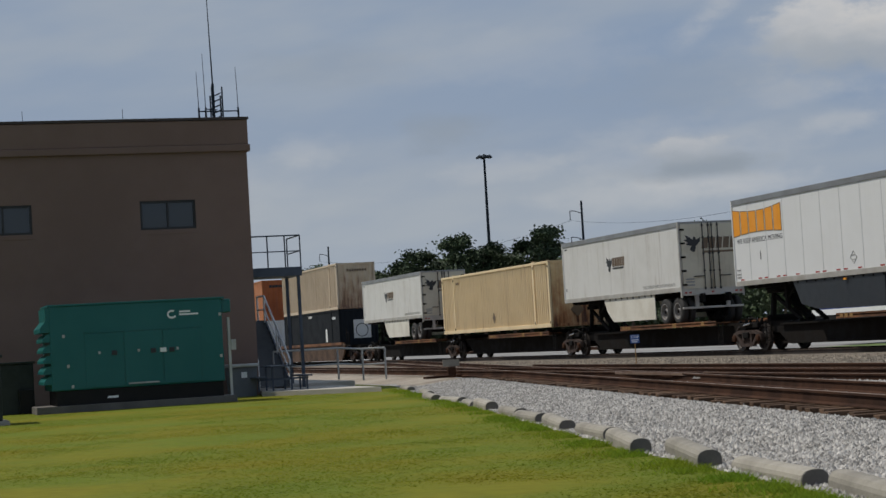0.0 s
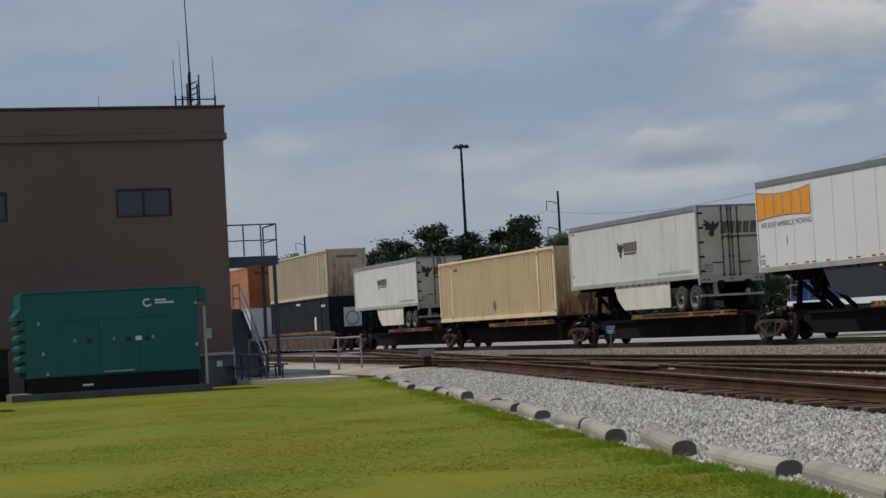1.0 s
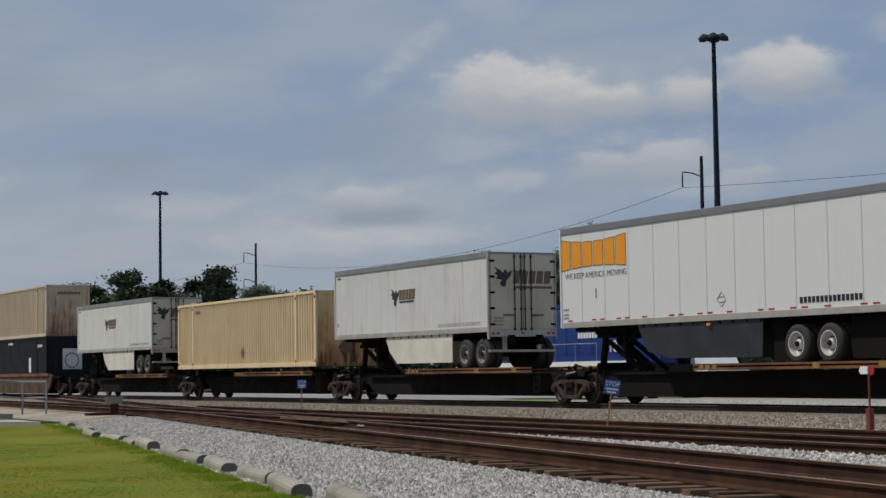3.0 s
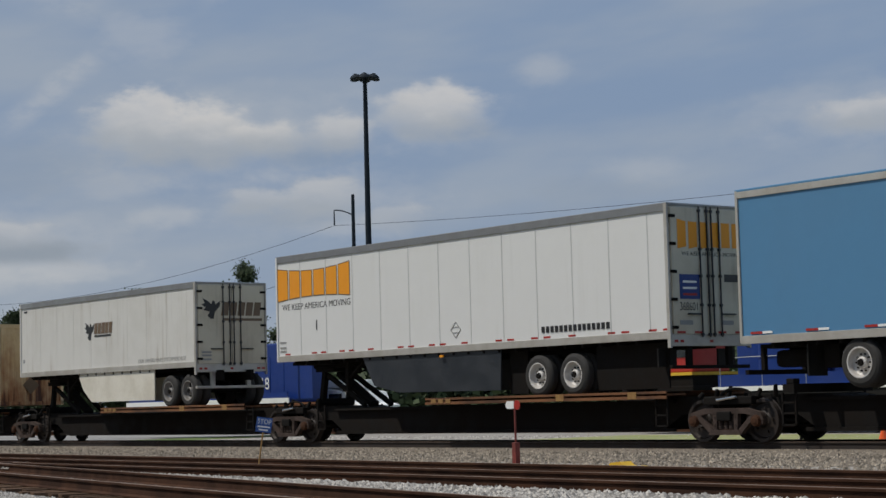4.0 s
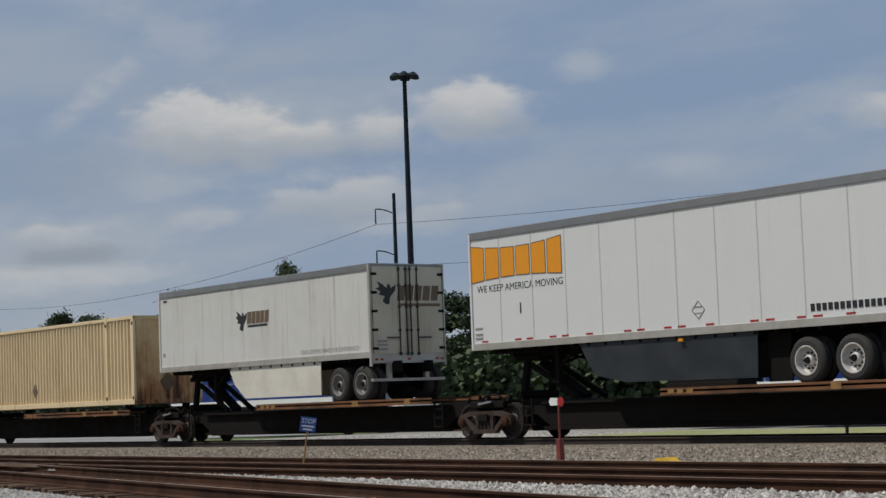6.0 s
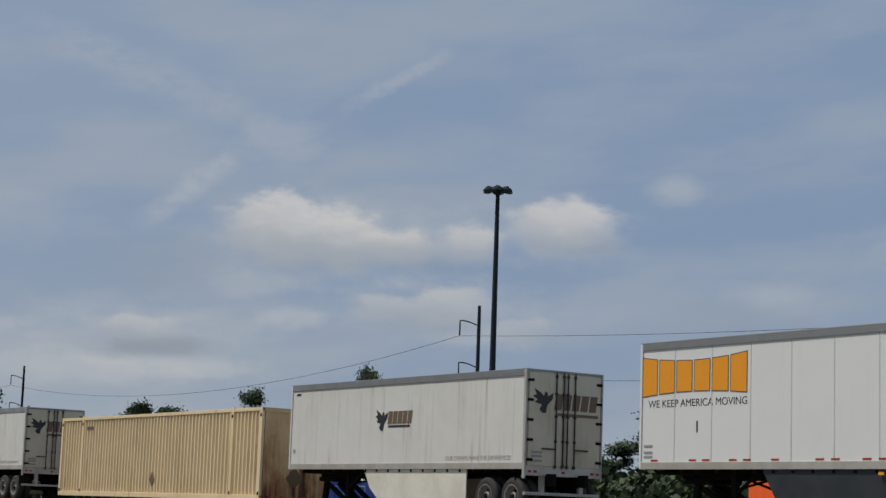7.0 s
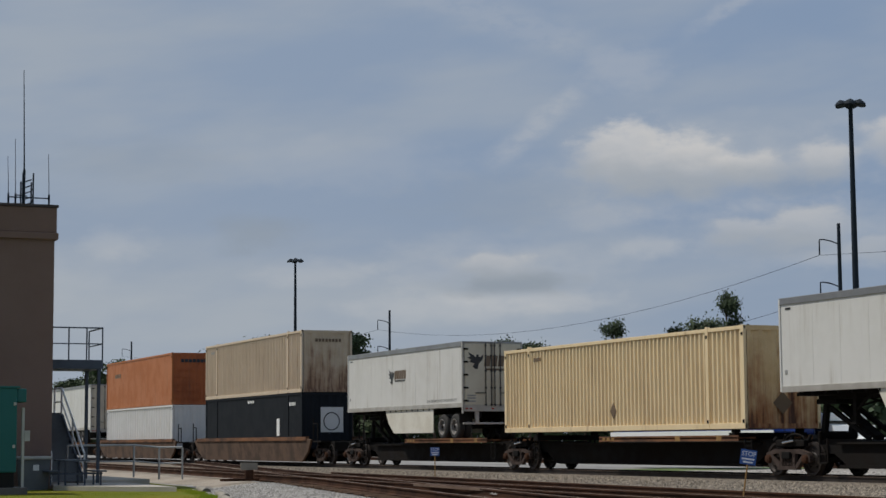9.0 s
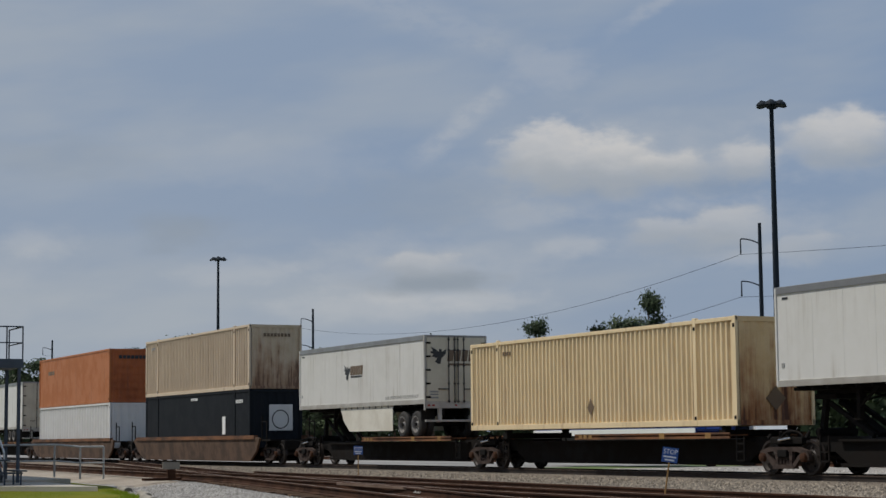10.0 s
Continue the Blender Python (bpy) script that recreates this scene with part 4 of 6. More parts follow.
def trailer(label, u, length, z0, z1, side, wheels, hub, seams=(), foot=0.12, wheel_z=1.98, rear_at="right", rail_mat="roof_rail", group="trailers on the train", guard="alloy", seam="seam"):
    """A box semi-trailer; rear doors at +x. Parts: body, roof, rails, posts, panels, doors, gear."""
    t = on_train("semi_trailer", label, "semi-trailer", u, group)
    w = 2.58
    boxed("body", side, t, 0.04, length - 0.05, 0.03, w - 0.03, z0 + 0.1, z1 - 0.08)
    bm = bmesh.new()
    box(bm, 0, length, 0.0, w, z1 - 0.06, z1, bevel=0.02)
    part("roof", bm, "roof_rail" if rail_mat == "roof_rail" else side, t)
    for name, y0, y1 in (("near", 0.0, 0.045), ("far", w - 0.045, w)):
        boxed("top_rail", rail_mat, t, 0.02, length - 0.02, y0, y1, z1 - 0.19, z1 - 0.05, bevel=0.008)
        boxed("bottom_rail", "alloy", t, 0.02, length - 0.02, y0, y1, z0, z0 + 0.17, bevel=0.008)
        boxed("corner_post", "alloy" if rail_mat != "roof_rail" else side, t, 0.0, 0.07, y0 - 0.004, y1 + 0.004, z0 + 0.02, z1 - 0.03, bevel=0.01)
        boxed("corner_post", "alloy", t, length - 0.1, length, y0 - 0.004, y1 + 0.004, z0 - foot, z1 - 0.03, bevel=0.01)
    boxed("front_wall", side, t, 0.0, 0.04, 0.05, w - 0.05, z0 + 0.05, z1 - 0.06)
    for x in seams:
        boxed("panel_seam", seam, t, x, x + 0.028, 0.024 if seam == "seam" else 0.026, 0.03, z0 + 0.17, z1 - 0.19)
    bm = bmesh.new()
    x = 0.8
    while x < length - 0.6:    # floor cross-members
        box(bm, x, x + 0.08, 0.05, w - 0.05, z0 - 0.08, z0 + 0.02)
        x += 0.6
    box(bm, 0.6, length - 0.3, 0.85, 0.97, z0 - 0.2, z0 - 0.02)
    box(bm, 0.6, length - 0.3, 1.61, 1.73, z0 - 0.2, z0 - 0.02)
    box(bm, 0.2, 1.9, 0.4, w - 0.4, z0 - 0.1, z0 - 0.01)
    part("underframe", bm, "shaded_black", t)
    if wheels:
        bm = bmesh.new()
        lo, hi = min(wheels) - 0.9, max(wheels) + 0.9
        for y in (0.72, 1.78):
            box(bm, lo, hi, y, y + 0.1, z0 - 0.42, z0 - 0.1)
        for wx in wheels:
            for y in (0.6, 1.86):
                box(bm, wx - 0.35, wx + 0.35, y, y + 0.12, wheel_z + 0.06, wheel_z + 0.14)
                beam(bm, (wx - 0.5, y + 0.06, z0 - 0.35), (wx, y + 0.06, wheel_z), 0.1)
        part("wheel_slider", bm, "shaded_black", t)
        for wx in wheels:
            tyre_pair(t, wx, wheel_z, hub)
    # landing legs
    lx = 2.75 if rear_at == "right" else length - 2.75
    for y in (0.55, 1.95):
        bm = bmesh.new()
        box(bm, lx - 0.07, lx + 0.07, y - 0.07, y + 0.07, z0 - 0.85, z0)
        box(bm, lx - 0.14, lx + 0.14, y - 0.13, y + 0.13, z0 - 0.89, z0 - 0.85)
        beam(bm, (lx, y, z0 - 0.55), (lx + 0.75, y, z0 - 0.05), 0.06)
        part("landing_leg", bm, "shaded_black", t)
    for s in (1, -1):
        bm = bmesh.new()
        beam(bm, (lx, 1.25 - 0.7 * s, z0 - 0.45), (lx, 1.25 + 0.7 * s, z0 - 0.1), 0.05)
        part("leg_brace", bm, "shaded_black", t)
    if rear_at == "right":
        doors(t, length, w, z0, z1)
        bm = bmesh.new()
        box(bm, length - 0.12, length, 0.02, w - 0.02, z0 - 0.16, z0 + 0.1, bevel=0.01)
        part("rear_sill", bm, "alloy", t)
        bm = bmesh.new()
        for y in (0.62, 1.9):
            box(bm, length - 0.14, length - 0.04, y - 0.05, y + 0.09, z0 - 0.62, z0 - 0.15)
        box(bm, length - 0.12, length - 0.02, 0.05, w - 0.05, z0 - 0.66, z0 - 0.58, bevel=0.01)
        part("underride_guard", bm, guard, t)
        for y in (0.06, 1.95):
            boxed("mud_flap", "black", t, length - 0.5, length - 0.46, y, y + 0.57, z0 - 0.6, z0 - 0.2)
        for y in (0.12, 0.3, 2.2, 2.38, 1.23):
            boxed("tail_light", "red", t, length - 0.002, length + 0.012, y, y + 0.1, z0 - 0.08, z0 - 0.02)
    return t


def doors(t, length, w, z0, z1):
    boxed("rear_frame", "alloy", t, length - 0.1, length - 0.03, 0.02, w - 0.02, z0 - 0.05, z1 - 0.02)
    for k, (y0, y1) in enumerate(((0.1, w / 2 - 0.012), (w / 2 + 0.012, w - 0.1))):
        d = boxed("rear_door", "door_white", t, length - 0.03, length + 0.012, y0, y1, z0 + 0.1, z1 - 0.1, bevel=0.008)
        bm = bmesh.new()
        inner = y1 if k == 0 else y0
        s = -1 if k == 0 else 1
        for o in (0.06, 0.3):
            tube(bm, (length + 0.04, inner + s * o, z0 + 0.04), (length + 0.04, inner + s * o, z1 - 0.06), 0.019, seg=8)
            for z in (z0 + 0.1, z0 + 0.75, z0 + 1.4, z0 + 2.0, z1 - 0.16):
                box(bm, length + 0.012, length + 0.06, inner + s * o - 0.035, inner + s * o + 0.035, z - 0.03, z + 0.03)
        beam(bm, (length + 0.05, inner + s * 0.3, z0 + 0.55), (length + 0.05, inner + s * 0.75, z0 + 0.55), 0.035)
        part("lock_bar", bm, "paint_black" if k < 2 else "alloy", d)
        for z in spread(z0 + 0.25, z1 - 0.3, 5):
            ya, yb = (y0 - 0.05, y0 + 0.14) if k == 0 else (y1 - 0.14, y1 + 0.05)
            boxed("hinge", "shaded_black", d, length + 0.012, length + 0.03, ya, yb, z - 0.035, z + 0.035)


def reflectors(t, length, z, n, y=-0.003):
    for k in range(n):
        x = 0.55 + (length - 1.1) * k / (n - 1)
        boxed("reflector_strip", "red", t, x - 0.15, x + 0.1, y, 0.031, z, z + 0.045)
        if k % 3:
            boxed("reflector_strip", "red", t, x + 0.3, x + 0.55, y, 0.031, z, z + 0.045)


def skirt(t, mat, x0, x1, z0, drop, slant):
    for y in (0.06, 2.48):
        bm = bmesh.new()
        prism(bm, [(x0, z0), (x1, z0), (x1, z0 - drop), (x0 + slant, z0 - drop), (x0 + slant * 0.35, z0 - drop * 0.55)], y, y + 0.03, "y")
        part("side_skirt", bm, mat, t, "plain side skirt below the body")


def slab_mark(t, mat, pts, name="logo_shape", y=0.008, to=0.0125):
    bm = bmesh.new()
    prism(bm, pts, y, to, "y")
    return part(name, bm, mat, t)


def bird(t, x, z, s, face="near", depth=0.0):
    """A plain dark winged shape, as on the doors and the side."""
    order = [(-0.1, -0.35), (-0.3, -0.2), (-0.15, 0.02), (-0.55, 0.12), (-0.4, 0.25), (-0.68, 0.4), (-0.45, 0.48), (-0.6, 0.75), (-0.25, 0.58), (-0.05, 0.42), (0.02, 0.62), (0.14, 0.6),
             (0.2, 0.42), (0.5, 0.6), (0.45, 0.3), (0.3, 0.15), (0.15, 0.0), (0.08, -0.35)]
    bm = bmesh.new()
    if face == "near":
        prism(bm, [(x + s * px, z + s * pz) for px, pz in order], 0.018, 0.026, "y")
    else:
        prism(bm, [(x + s * px, z + s * pz) for px, pz in order], depth, depth + 0.006, "x")
    part("logo_bird", bm, "paint_black", t, "plain black winged emblem")


def blocks(t, mat, x, z, w, h, n, face="near", depth=0.0, slant=0.15):
    """A row of slanted block shapes in place of a brand's lettering."""
    for k in range(n):
        a, b = x + w * k / n, x + w * (k + 0.82) / n
        pts = [(a, z), (b, z), (b + slant * h, z + h), (a + slant * h, z + h)]
        bm = bmesh.new()
        if face == "near":
            prism(bm, pts, 0.018, 0.026, "y")
        else:
            prism(bm, pts, depth, depth + 0.006, "x")
        part("logo_block", bm, mat, t)


def werner():
    z0, z1, length = 2.67, 5.69, 15.78
    seams = [1.2 + 1.265 * k for k in range(12)]
    t = trailer("long white semi-trailer with orange emblem and dark skirts", -59.0, length, z0, z1, "white_panel", (11.25, 12.5), "hub_white", seams, foot=0.2, guard="shaded_black")
    for y in (0.06, 2.48):
        bm = bmesh.new()
        prism(bm, [(4.1, z0), (9.9, z0), (9.85, 1.67), (5.7, 1.7), (4.6, 1.9)], y, y + 0.03, "y")
        part("side_skirt", bm, "skirt_dark", t, "dark slate-grey side skirt")
    boxed("rear_shroud", "shaded_black", t, 13.05, 15.4, 0.3, 0.34, z0 - 1.08, z0 - 0.06)
    # black sheet painted in for the shaded recess ahead of the wheels
    boxed("recess_shade", "shaded_black", t, 9.95, 10.62, 0.3, 0.34, z0 - 1.1, z0 - 0.05)
    reflectors(t, length, z0 + 0.19, 12, 0.024)
    # orange block shapes along a shallow arc
    x0, w = 0.06, 3.64
    for k in range(6):
        a, b = x0 + w * k / 6, x0 + w * (k + 0.88) / 6

        def lo(q):
            return 4.39 + 0.09 * (1 - (2 * (q - x0) / w - 1) ** 2)

        def hi(q):
            return 5.33 - 0.13 * (1 - (2 * (q - x0) / w - 1) ** 2)
        bm = bmesh.new()
        prism(bm, [(a, lo(a)), (b, lo(b)), (b, hi(b)), (a, hi(a))], 0.022, 0.031, "y")
        part("logo_block", bm, "paint_orange", t, "plain orange emblem block")
        bm = bmesh.new()      # dark edging of the block
        for p, q in (((a, lo(a)), (b, lo(b))), ((b, lo(b)), (b, hi(b))), ((b, hi(b)), (a, hi(a))), ((a, hi(a)), (a, lo(a)))):
            beam(bm, (p[0], 0.024, p[1]), (q[0], 0.024, q[1]), 0.022, 0.008, up=(0, 1, 0))
        part("logo_edge", bm, "paint_brown", t)
    words("slogan", "WE KEEP AMERICA MOVING", "paint_black", t, 0.25, 3.36, Matrix.Translation((0.28, 0.027, 4.13)) @ NEAR)
    boxed("mark_bar", "paint_black", t, 1.98, 2.02, 0.018, 0.026, 3.52, 3.79)
    bm = bmesh.new()
    cx, cz = 8.19, 3.22
    for a, b in (((-0.2, 0.0), (0.0, 0.2)), ((0.0, 0.2), (0.2, 0.0)), ((0.2, 0.0), (0.0, -0.2)), ((0.0, -0.2), (-0.2, 0.0)), ((-0.12, 0.07), (0.12, 0.07)), ((-0.12, -0.07), (0.12, -0.07))):
        beam(bm, (cx + a[0], 0.024, cz + a[1]), (cx + b[0], 0.024, cz + b[1]), 0.018, 0.01, up=(0, 1, 0))
    part("warning_diamond", bm, "paint_grey", t)
    for k in range(15):
        boxed("address_bar", "paint_black", t, 11.47 + 0.16 * k, 11.58 + 0.16 * k, 0.018, 0.026, 2.99, 3.14)
    for z in (3.2, 3.05, 2.95):
        boxed("small_label", "paint_grey", t, 0.15, 0.45, 0.018, 0.026, z, z + 0.05)
    boxed("side_light", "paint_orange", t, 7.55, 7.7, -0.02, 0.02, z0 - 0.12, z0 - 0.06)
    e = length + 0.013
    for k in range(6):
        y = 0.3 + 2.1 * k / 6
        bm = bmesh.new()
        prism(bm, [(y, 4.72 - 0.05 * (k < 3)), (y + 0.27, 4.72), (y + 0.27, 5.28), (y, 5.28 + 0.05 * (k < 1))], e, e + 0.006, "x")
        part("logo_block", bm, "paint_orange", t)
    words("rear_slogan", "WE KEEP AMERICA MOVING", "paint_black", t, 0.13, 1.9, Matrix.Translation((e, 0.42, 4.52)) @ REAR)
    words("trailer_number", "368601", "paint_black", t, 0.26, 0.55, Matrix.Translation((e, 0.3, 3.3)) @ REAR)
    boxed("poster", "loco_blue", t, e, e + 0.006, 0.32, 0.95, 3.55, 4.1)
    for k in range(3):
        boxed("poster_line", "paint_white" if k else "red", t, e + 0.006, e + 0.01, 0.42, 0.85, 3.63 + 0.14 * k, 3.68 + 0.14 * k)
    boxed("plate_sign", "paint_black", t, e, e + 0.006, 1.75, 2.3, 3.95, 4.12)
    boxed("orange_placard", "paint_orange", t, e, e + 0.006, 2.2, 2.42, 3.2, 3.6)
    for y in (0.3, 1.6):
        boxed("rear_label", "paint_grey", t, e, e + 0.006, y, y + 0.4, 2.98, 3.08)
    for y in (0.2, 0.75, 1.5, 2.05):
        boxed("rear_reflector", "red", t, e, e + 0.008, y, y + 0.25, z0 + 0.12, z0 + 0.17)
    return t


def raven(u, length, z0, z1, wheels, group):
    seams = [1.55 + 1.26 * k for k in range(int((length - 1.8) / 1.26) + 1)]
    t = trailer("white semi-trailer with black bird emblem and pale skirt", u, length, z0, z1, "white_old", wheels, "hub_grey", seams, foot=0.24, seam="white_old")
    skirt(t, "skirt_white", wheels[0] - 6.1, wheels[0] - 0.9, z0, 0.96, 0.95)
    bird(t, 5.3, z0 + 1.3, 0.56)
    blocks(t, "paint_brown", 5.58, z0 + 1.3, 1.28, 0.36, 5)
    boxed("emblem_bar", "paint_black", t, 5.62, 6.75, 0.018, 0.026, z0 + 1.2, z0 + 1.26)
    words("slogan", "OUR DRIVERS MAKE THE DIFFERENCE!", "paint_grey", t, 0.17, 3.0, Matrix.Translation((length - 3.65, 0.027, z0 + 0.24)) @ NEAR)
    boxed("side_label", "paint_black", t, 0.3, 0.55, 0.018, 0.026, z1 - 0.34, z1 - 0.28)
    boxed("side_label", "paint_grey", t, 0.22, 0.34, 0.018, 0.026, z0 + 0.5, z0 + 0.62)
    e = length + 0.013
    bird(t, 0.6, z0 + 1.68, 0.58, "rear", e)
    blocks(t, "paint_brown", 0.92, z0 + 1.58, 1.45, 0.42, 5, "rear", e)
    boxed("emblem_bar", "paint_brown", t, e, e + 0.006, 1.0, 2.4, z0 + 1.42, z0 + 1.5)
    for z in (0.2, 0.32, 0.42):
        boxed("rear_label", "paint_grey", t, e, e + 0.006, 0.2, 0.55, z0 + z, z0 + z + 0.06)
    return t


def corrugated(bm, axis, a, b, fixed, z0, z1, pitch, depth, outward):
    """A wall pressed into ribs, between a and b along x (or y)."""
    pts, p = [], a
    while p < b - pitch * 0.5:
        for f, d in ((0.0, 0), (0.28, 0), (0.5, 1), (0.78, 1)):
            pts.append((p + f * pitch, fixed - outward * depth * d))
        p += pitch
    pts.append((b, fixed))
    prev = None
    for q, off in pts:
        lo = (q, off, z0) if axis == "x" else (off, q, z0)
        hi = (q, off, z1) if axis == "x" else (off, q, z1)
        pair = bm.verts.new(lo), bm.verts.new(hi)
        if prev:
            bm.faces.new((prev[0], pair[0], pair[1], prev[1]))
        prev = pair


def container(label, u, length, z0, z1, mat, end_mat, frame_mat=None, posts=(), pitch=0.25, ribs=True, marks="paint_grey", group="containers on the train"):
    c = on_train("shipping_container", label, "container", u, group)
    w = 2.58
    frame_mat = frame_mat or mat
    bm = bmesh.new()
    if ribs:
        corrugated(bm, "x", 0.12, length - 0.12, 0.03, z0 + 0.16, z1 - 0.1, pitch, 0.08, -1)
        part("side_wall", bm, mat, c)
        bm = bmesh.new()
        corrugated(bm, "x", 0.12, length - 0.12, w - 0.03, z0 + 0.16, z1 - 0.1, pitch, 0.045, 1)
    else:
        box(bm, 0.1, length - 0.1, 0.03, w - 0.03, z0 + 0.15, z1 - 0.08)
    part("side_wall", bm, mat, c)
    bm = bmesh.new()
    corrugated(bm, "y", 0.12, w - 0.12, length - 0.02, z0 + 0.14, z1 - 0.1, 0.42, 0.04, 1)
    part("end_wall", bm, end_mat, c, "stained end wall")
    bm = bmesh.new()
    corrugated(bm, "y", 0.12, w - 0.12, 0.02, z0 + 0.14, z1 - 0.1, 0.42, 0.04, -1)
    part("end_wall", bm, end_mat, c)
    boxed("roof", mat, c, 0.02, length - 0.02, 0.02, w - 0.02, z1 - 0.07, z1 - 0.015)
    boxed("floor_frame", frame_mat, c, 0.02, length - 0.02, 0.02, w - 0.02, z0 + 0.02, z0 + 0.12)
    for y in (0.0, w - 0.08):
        boxed("top_rail", frame_mat, c, 0.0, length, y, y + 0.08, z1 - 0.11, z1, bevel=0.01)
        boxed("bottom_rail", frame_mat, c, 0.0, length, y, y + 0.08, z0, z0 + 0.17, bevel=0.01)
        for x in (0.0, length - 0.16, *posts):
            boxed("post", frame_mat, c, x, x + 0.16, y - 0.008, y + 0.09, z0 + 0.004, z1 + (0.05 if x in posts else 0.01), bevel=0.01)
    for x in (0.0, length - 0.1):
        for z in (z0 + 0.006, z1 - 0.14):
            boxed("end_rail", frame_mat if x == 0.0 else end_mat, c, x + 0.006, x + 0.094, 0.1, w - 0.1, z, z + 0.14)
    # dark plates paint the unlit openings of the corner castings
    for x in (0.02, length - 0.16, *posts):
        for z in (z0 + 0.17, z1 - 0.3):
            boxed("hole_shade", "shaded_black", c, x + 0.03, x + 0.13, -0.014, -0.006, z, z + 0.1)
    return c


def coded(c, x, z, width, mat, n=4):
    for k in range(n):
        boxed("code_bar", mat, c, x + width * k / n, x + width * (k + 0.7) / n, 0.012, 0.02, z, z + 0.13)


def train():
    # spine cars, from the front of the picture back
    spine_car(-41.95, -24.9, -36.5, -26.0, both=False, last=True)
    spine_car(-58.95, -41.95, -52.14, -43.45, both=True)
    spine_car(-75.9, -58.95, -69.75, -60.85, both=True)
    spine_car(-93.3, -75.9, -86.5, -78.0, both=False)
    spine_car(-110.3, -93.3, -103.5, -95.4, both=True)
    # loads
    blue = trailer("sky-blue semi-trailer with grey rails, on a spine car", -41.18, 14.6, 2.46, 5.73, "sky_blue", (3.1, 4.35), "hub_white", (), rear_at="left", rail_mat="alloy")
    for k in range(9):
        boxed("reflector_strip", "red", blue, 0.3 + 1.5 * k, 0.62 + 1.5 * k, 0.006, 0.012, 2.66, 2.71)
        boxed("reflector_strip", "paint_white", blue, 0.63 + 1.5 * k, 0.9 + 1.5 * k, 0.006, 0.012, 2.66, 2.71)
    for y in (0.12, 1.9):
        boxed("mud_flap", "black", blue, 1.7, 1.74, y, y + 0.58, 1.75, 2.4)
        boxed("spring_hanger", "shaded_black", blue, 1.9, 2.3, y + 0.3, y + 0.42, 1.9, 2.4, bevel=0.02)
    boxed("air_tank", "shaded_black", blue, 0.5, 1.5, 0.5, 1.0, 1.95, 2.32, bevel=0.12)
    boxed("rear_bumper", "shaded_black", blue, 0.02, 0.12, 0.1, 2.48, 1.82, 1.92, bevel=0.01)
    for y in (0.6, 1.9):
        boxed("bumper_post", "shaded_black", blue, 0.02, 0.12, y, y + 0.1, 1.92, 2.4)
    werner()
    raven(-75.75, 12.22, 2.69, 5.31, (10.45, 11.63), "trailers on the train")
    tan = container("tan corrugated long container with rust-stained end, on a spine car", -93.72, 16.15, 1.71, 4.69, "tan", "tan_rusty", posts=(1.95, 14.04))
    coded(tan, 2.4, 4.2, 0.6, "paint_brown")
    slab_mark(tan, "paint_brown", [(8.05, 2.35), (8.25, 2.1), (8.45, 2.35), (8.25, 2.62)], "placard", 0.006, 0.02)
    bm = bmesh.new()
    prism(bm, [(0.95, 2.45), (1.28, 2.12), (1.61, 2.45), (1.28, 2.78)], 16.15, 16.158, "x")
    part("placard", bm, "paint_brown", tan)
    raven(-110.22, 12.69, 2.72, 5.27, (10.55, 11.75), "trailers on the train")
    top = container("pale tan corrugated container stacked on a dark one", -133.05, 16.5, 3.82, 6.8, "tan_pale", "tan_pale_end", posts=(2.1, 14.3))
    coded(top, 1.0, 6.3, 0.7, "paint_grey")
    for k in range(8):
        boxed("code_bar", "paint_brown", top, 16.5, 16.508, 0.7 + 0.17 * k, 0.82 + 0.17 * k, 6.25, 6.4)
    low = container("dark navy smooth-sided container in a well car", -133.0, 16.5, 1.1, 3.8, "navy", "navy", ribs=False, posts=(2.1, 14.3))
    coded(low, 7.8, 3.45, 1.1, "paint_white")
    boxed("label_panel", "paint_white", low, 12.6, 13.05, 0.012, 0.02, 1.75, 2.6)
    boxed("end_panel", "box_white", low, 16.5, 16.512, 0.95, 2.1, 1.9, 3.1)
    bm = bmesh.new()
    for k in range(18):
        p, q = math.tau * k / 18, math.tau * (k + 1) / 18
        beam(bm, (16.516, 1.5 + 0.4 * math.cos(p), 2.42 + 0.42 * math.sin(p)), (16.516, 1.5 + 0.4 * math.cos(q), 2.42 + 0.42 * math.sin(q)), 0.05, 0.012, up=(1, 0, 0))
    part("panel_mark", bm, "paint_black", low)
    for k in range(5):
        boxed("code_bar", "paint_white", low, 14.55 + 0.2 * k, 14.68 + 0.2 * k, 0.012, 0.02, 3.2, 3.36)
    box_o = container("orange smooth-sided container stacked on a white one", -157.2, 16.9, 3.72, 6.82, "orange", "orange_end", ribs=False)
    for k in range(7):
        boxed("name_bar", "paint_black", box_o, 16.9, 16.908, 0.55 + 0.24 * k, 0.75 + 0.24 * k, 6.25, 6.45)
    for k in range(5):
        boxed("end_rib", "orange_end", box_o, 16.885, 16.93, 0.2, 2.38, 4.1 + 0.42 * k, 4.16 + 0.42 * k)
    for k in range(3):
        boxed("side_bar", "paint_brown", box_o, 2.3 + 0.55 * k, 2.75 + 0.55 * k, 0.016, 0.03, 5.75, 6.0)
    container("white corrugated container in a well car", -157.0, 16.9, 1.1, 3.7, "box_white", "box_white", pitch=0.6)
    trailer("white semi-trailer on a rail car, far back", -178.0, 16.0, 2.4, 5.6, "white_old", (12.0, 13.2), "hub_grey")
    spine_car(-179.5, -161.0, -173.0, -163.0, both=True, last=True)
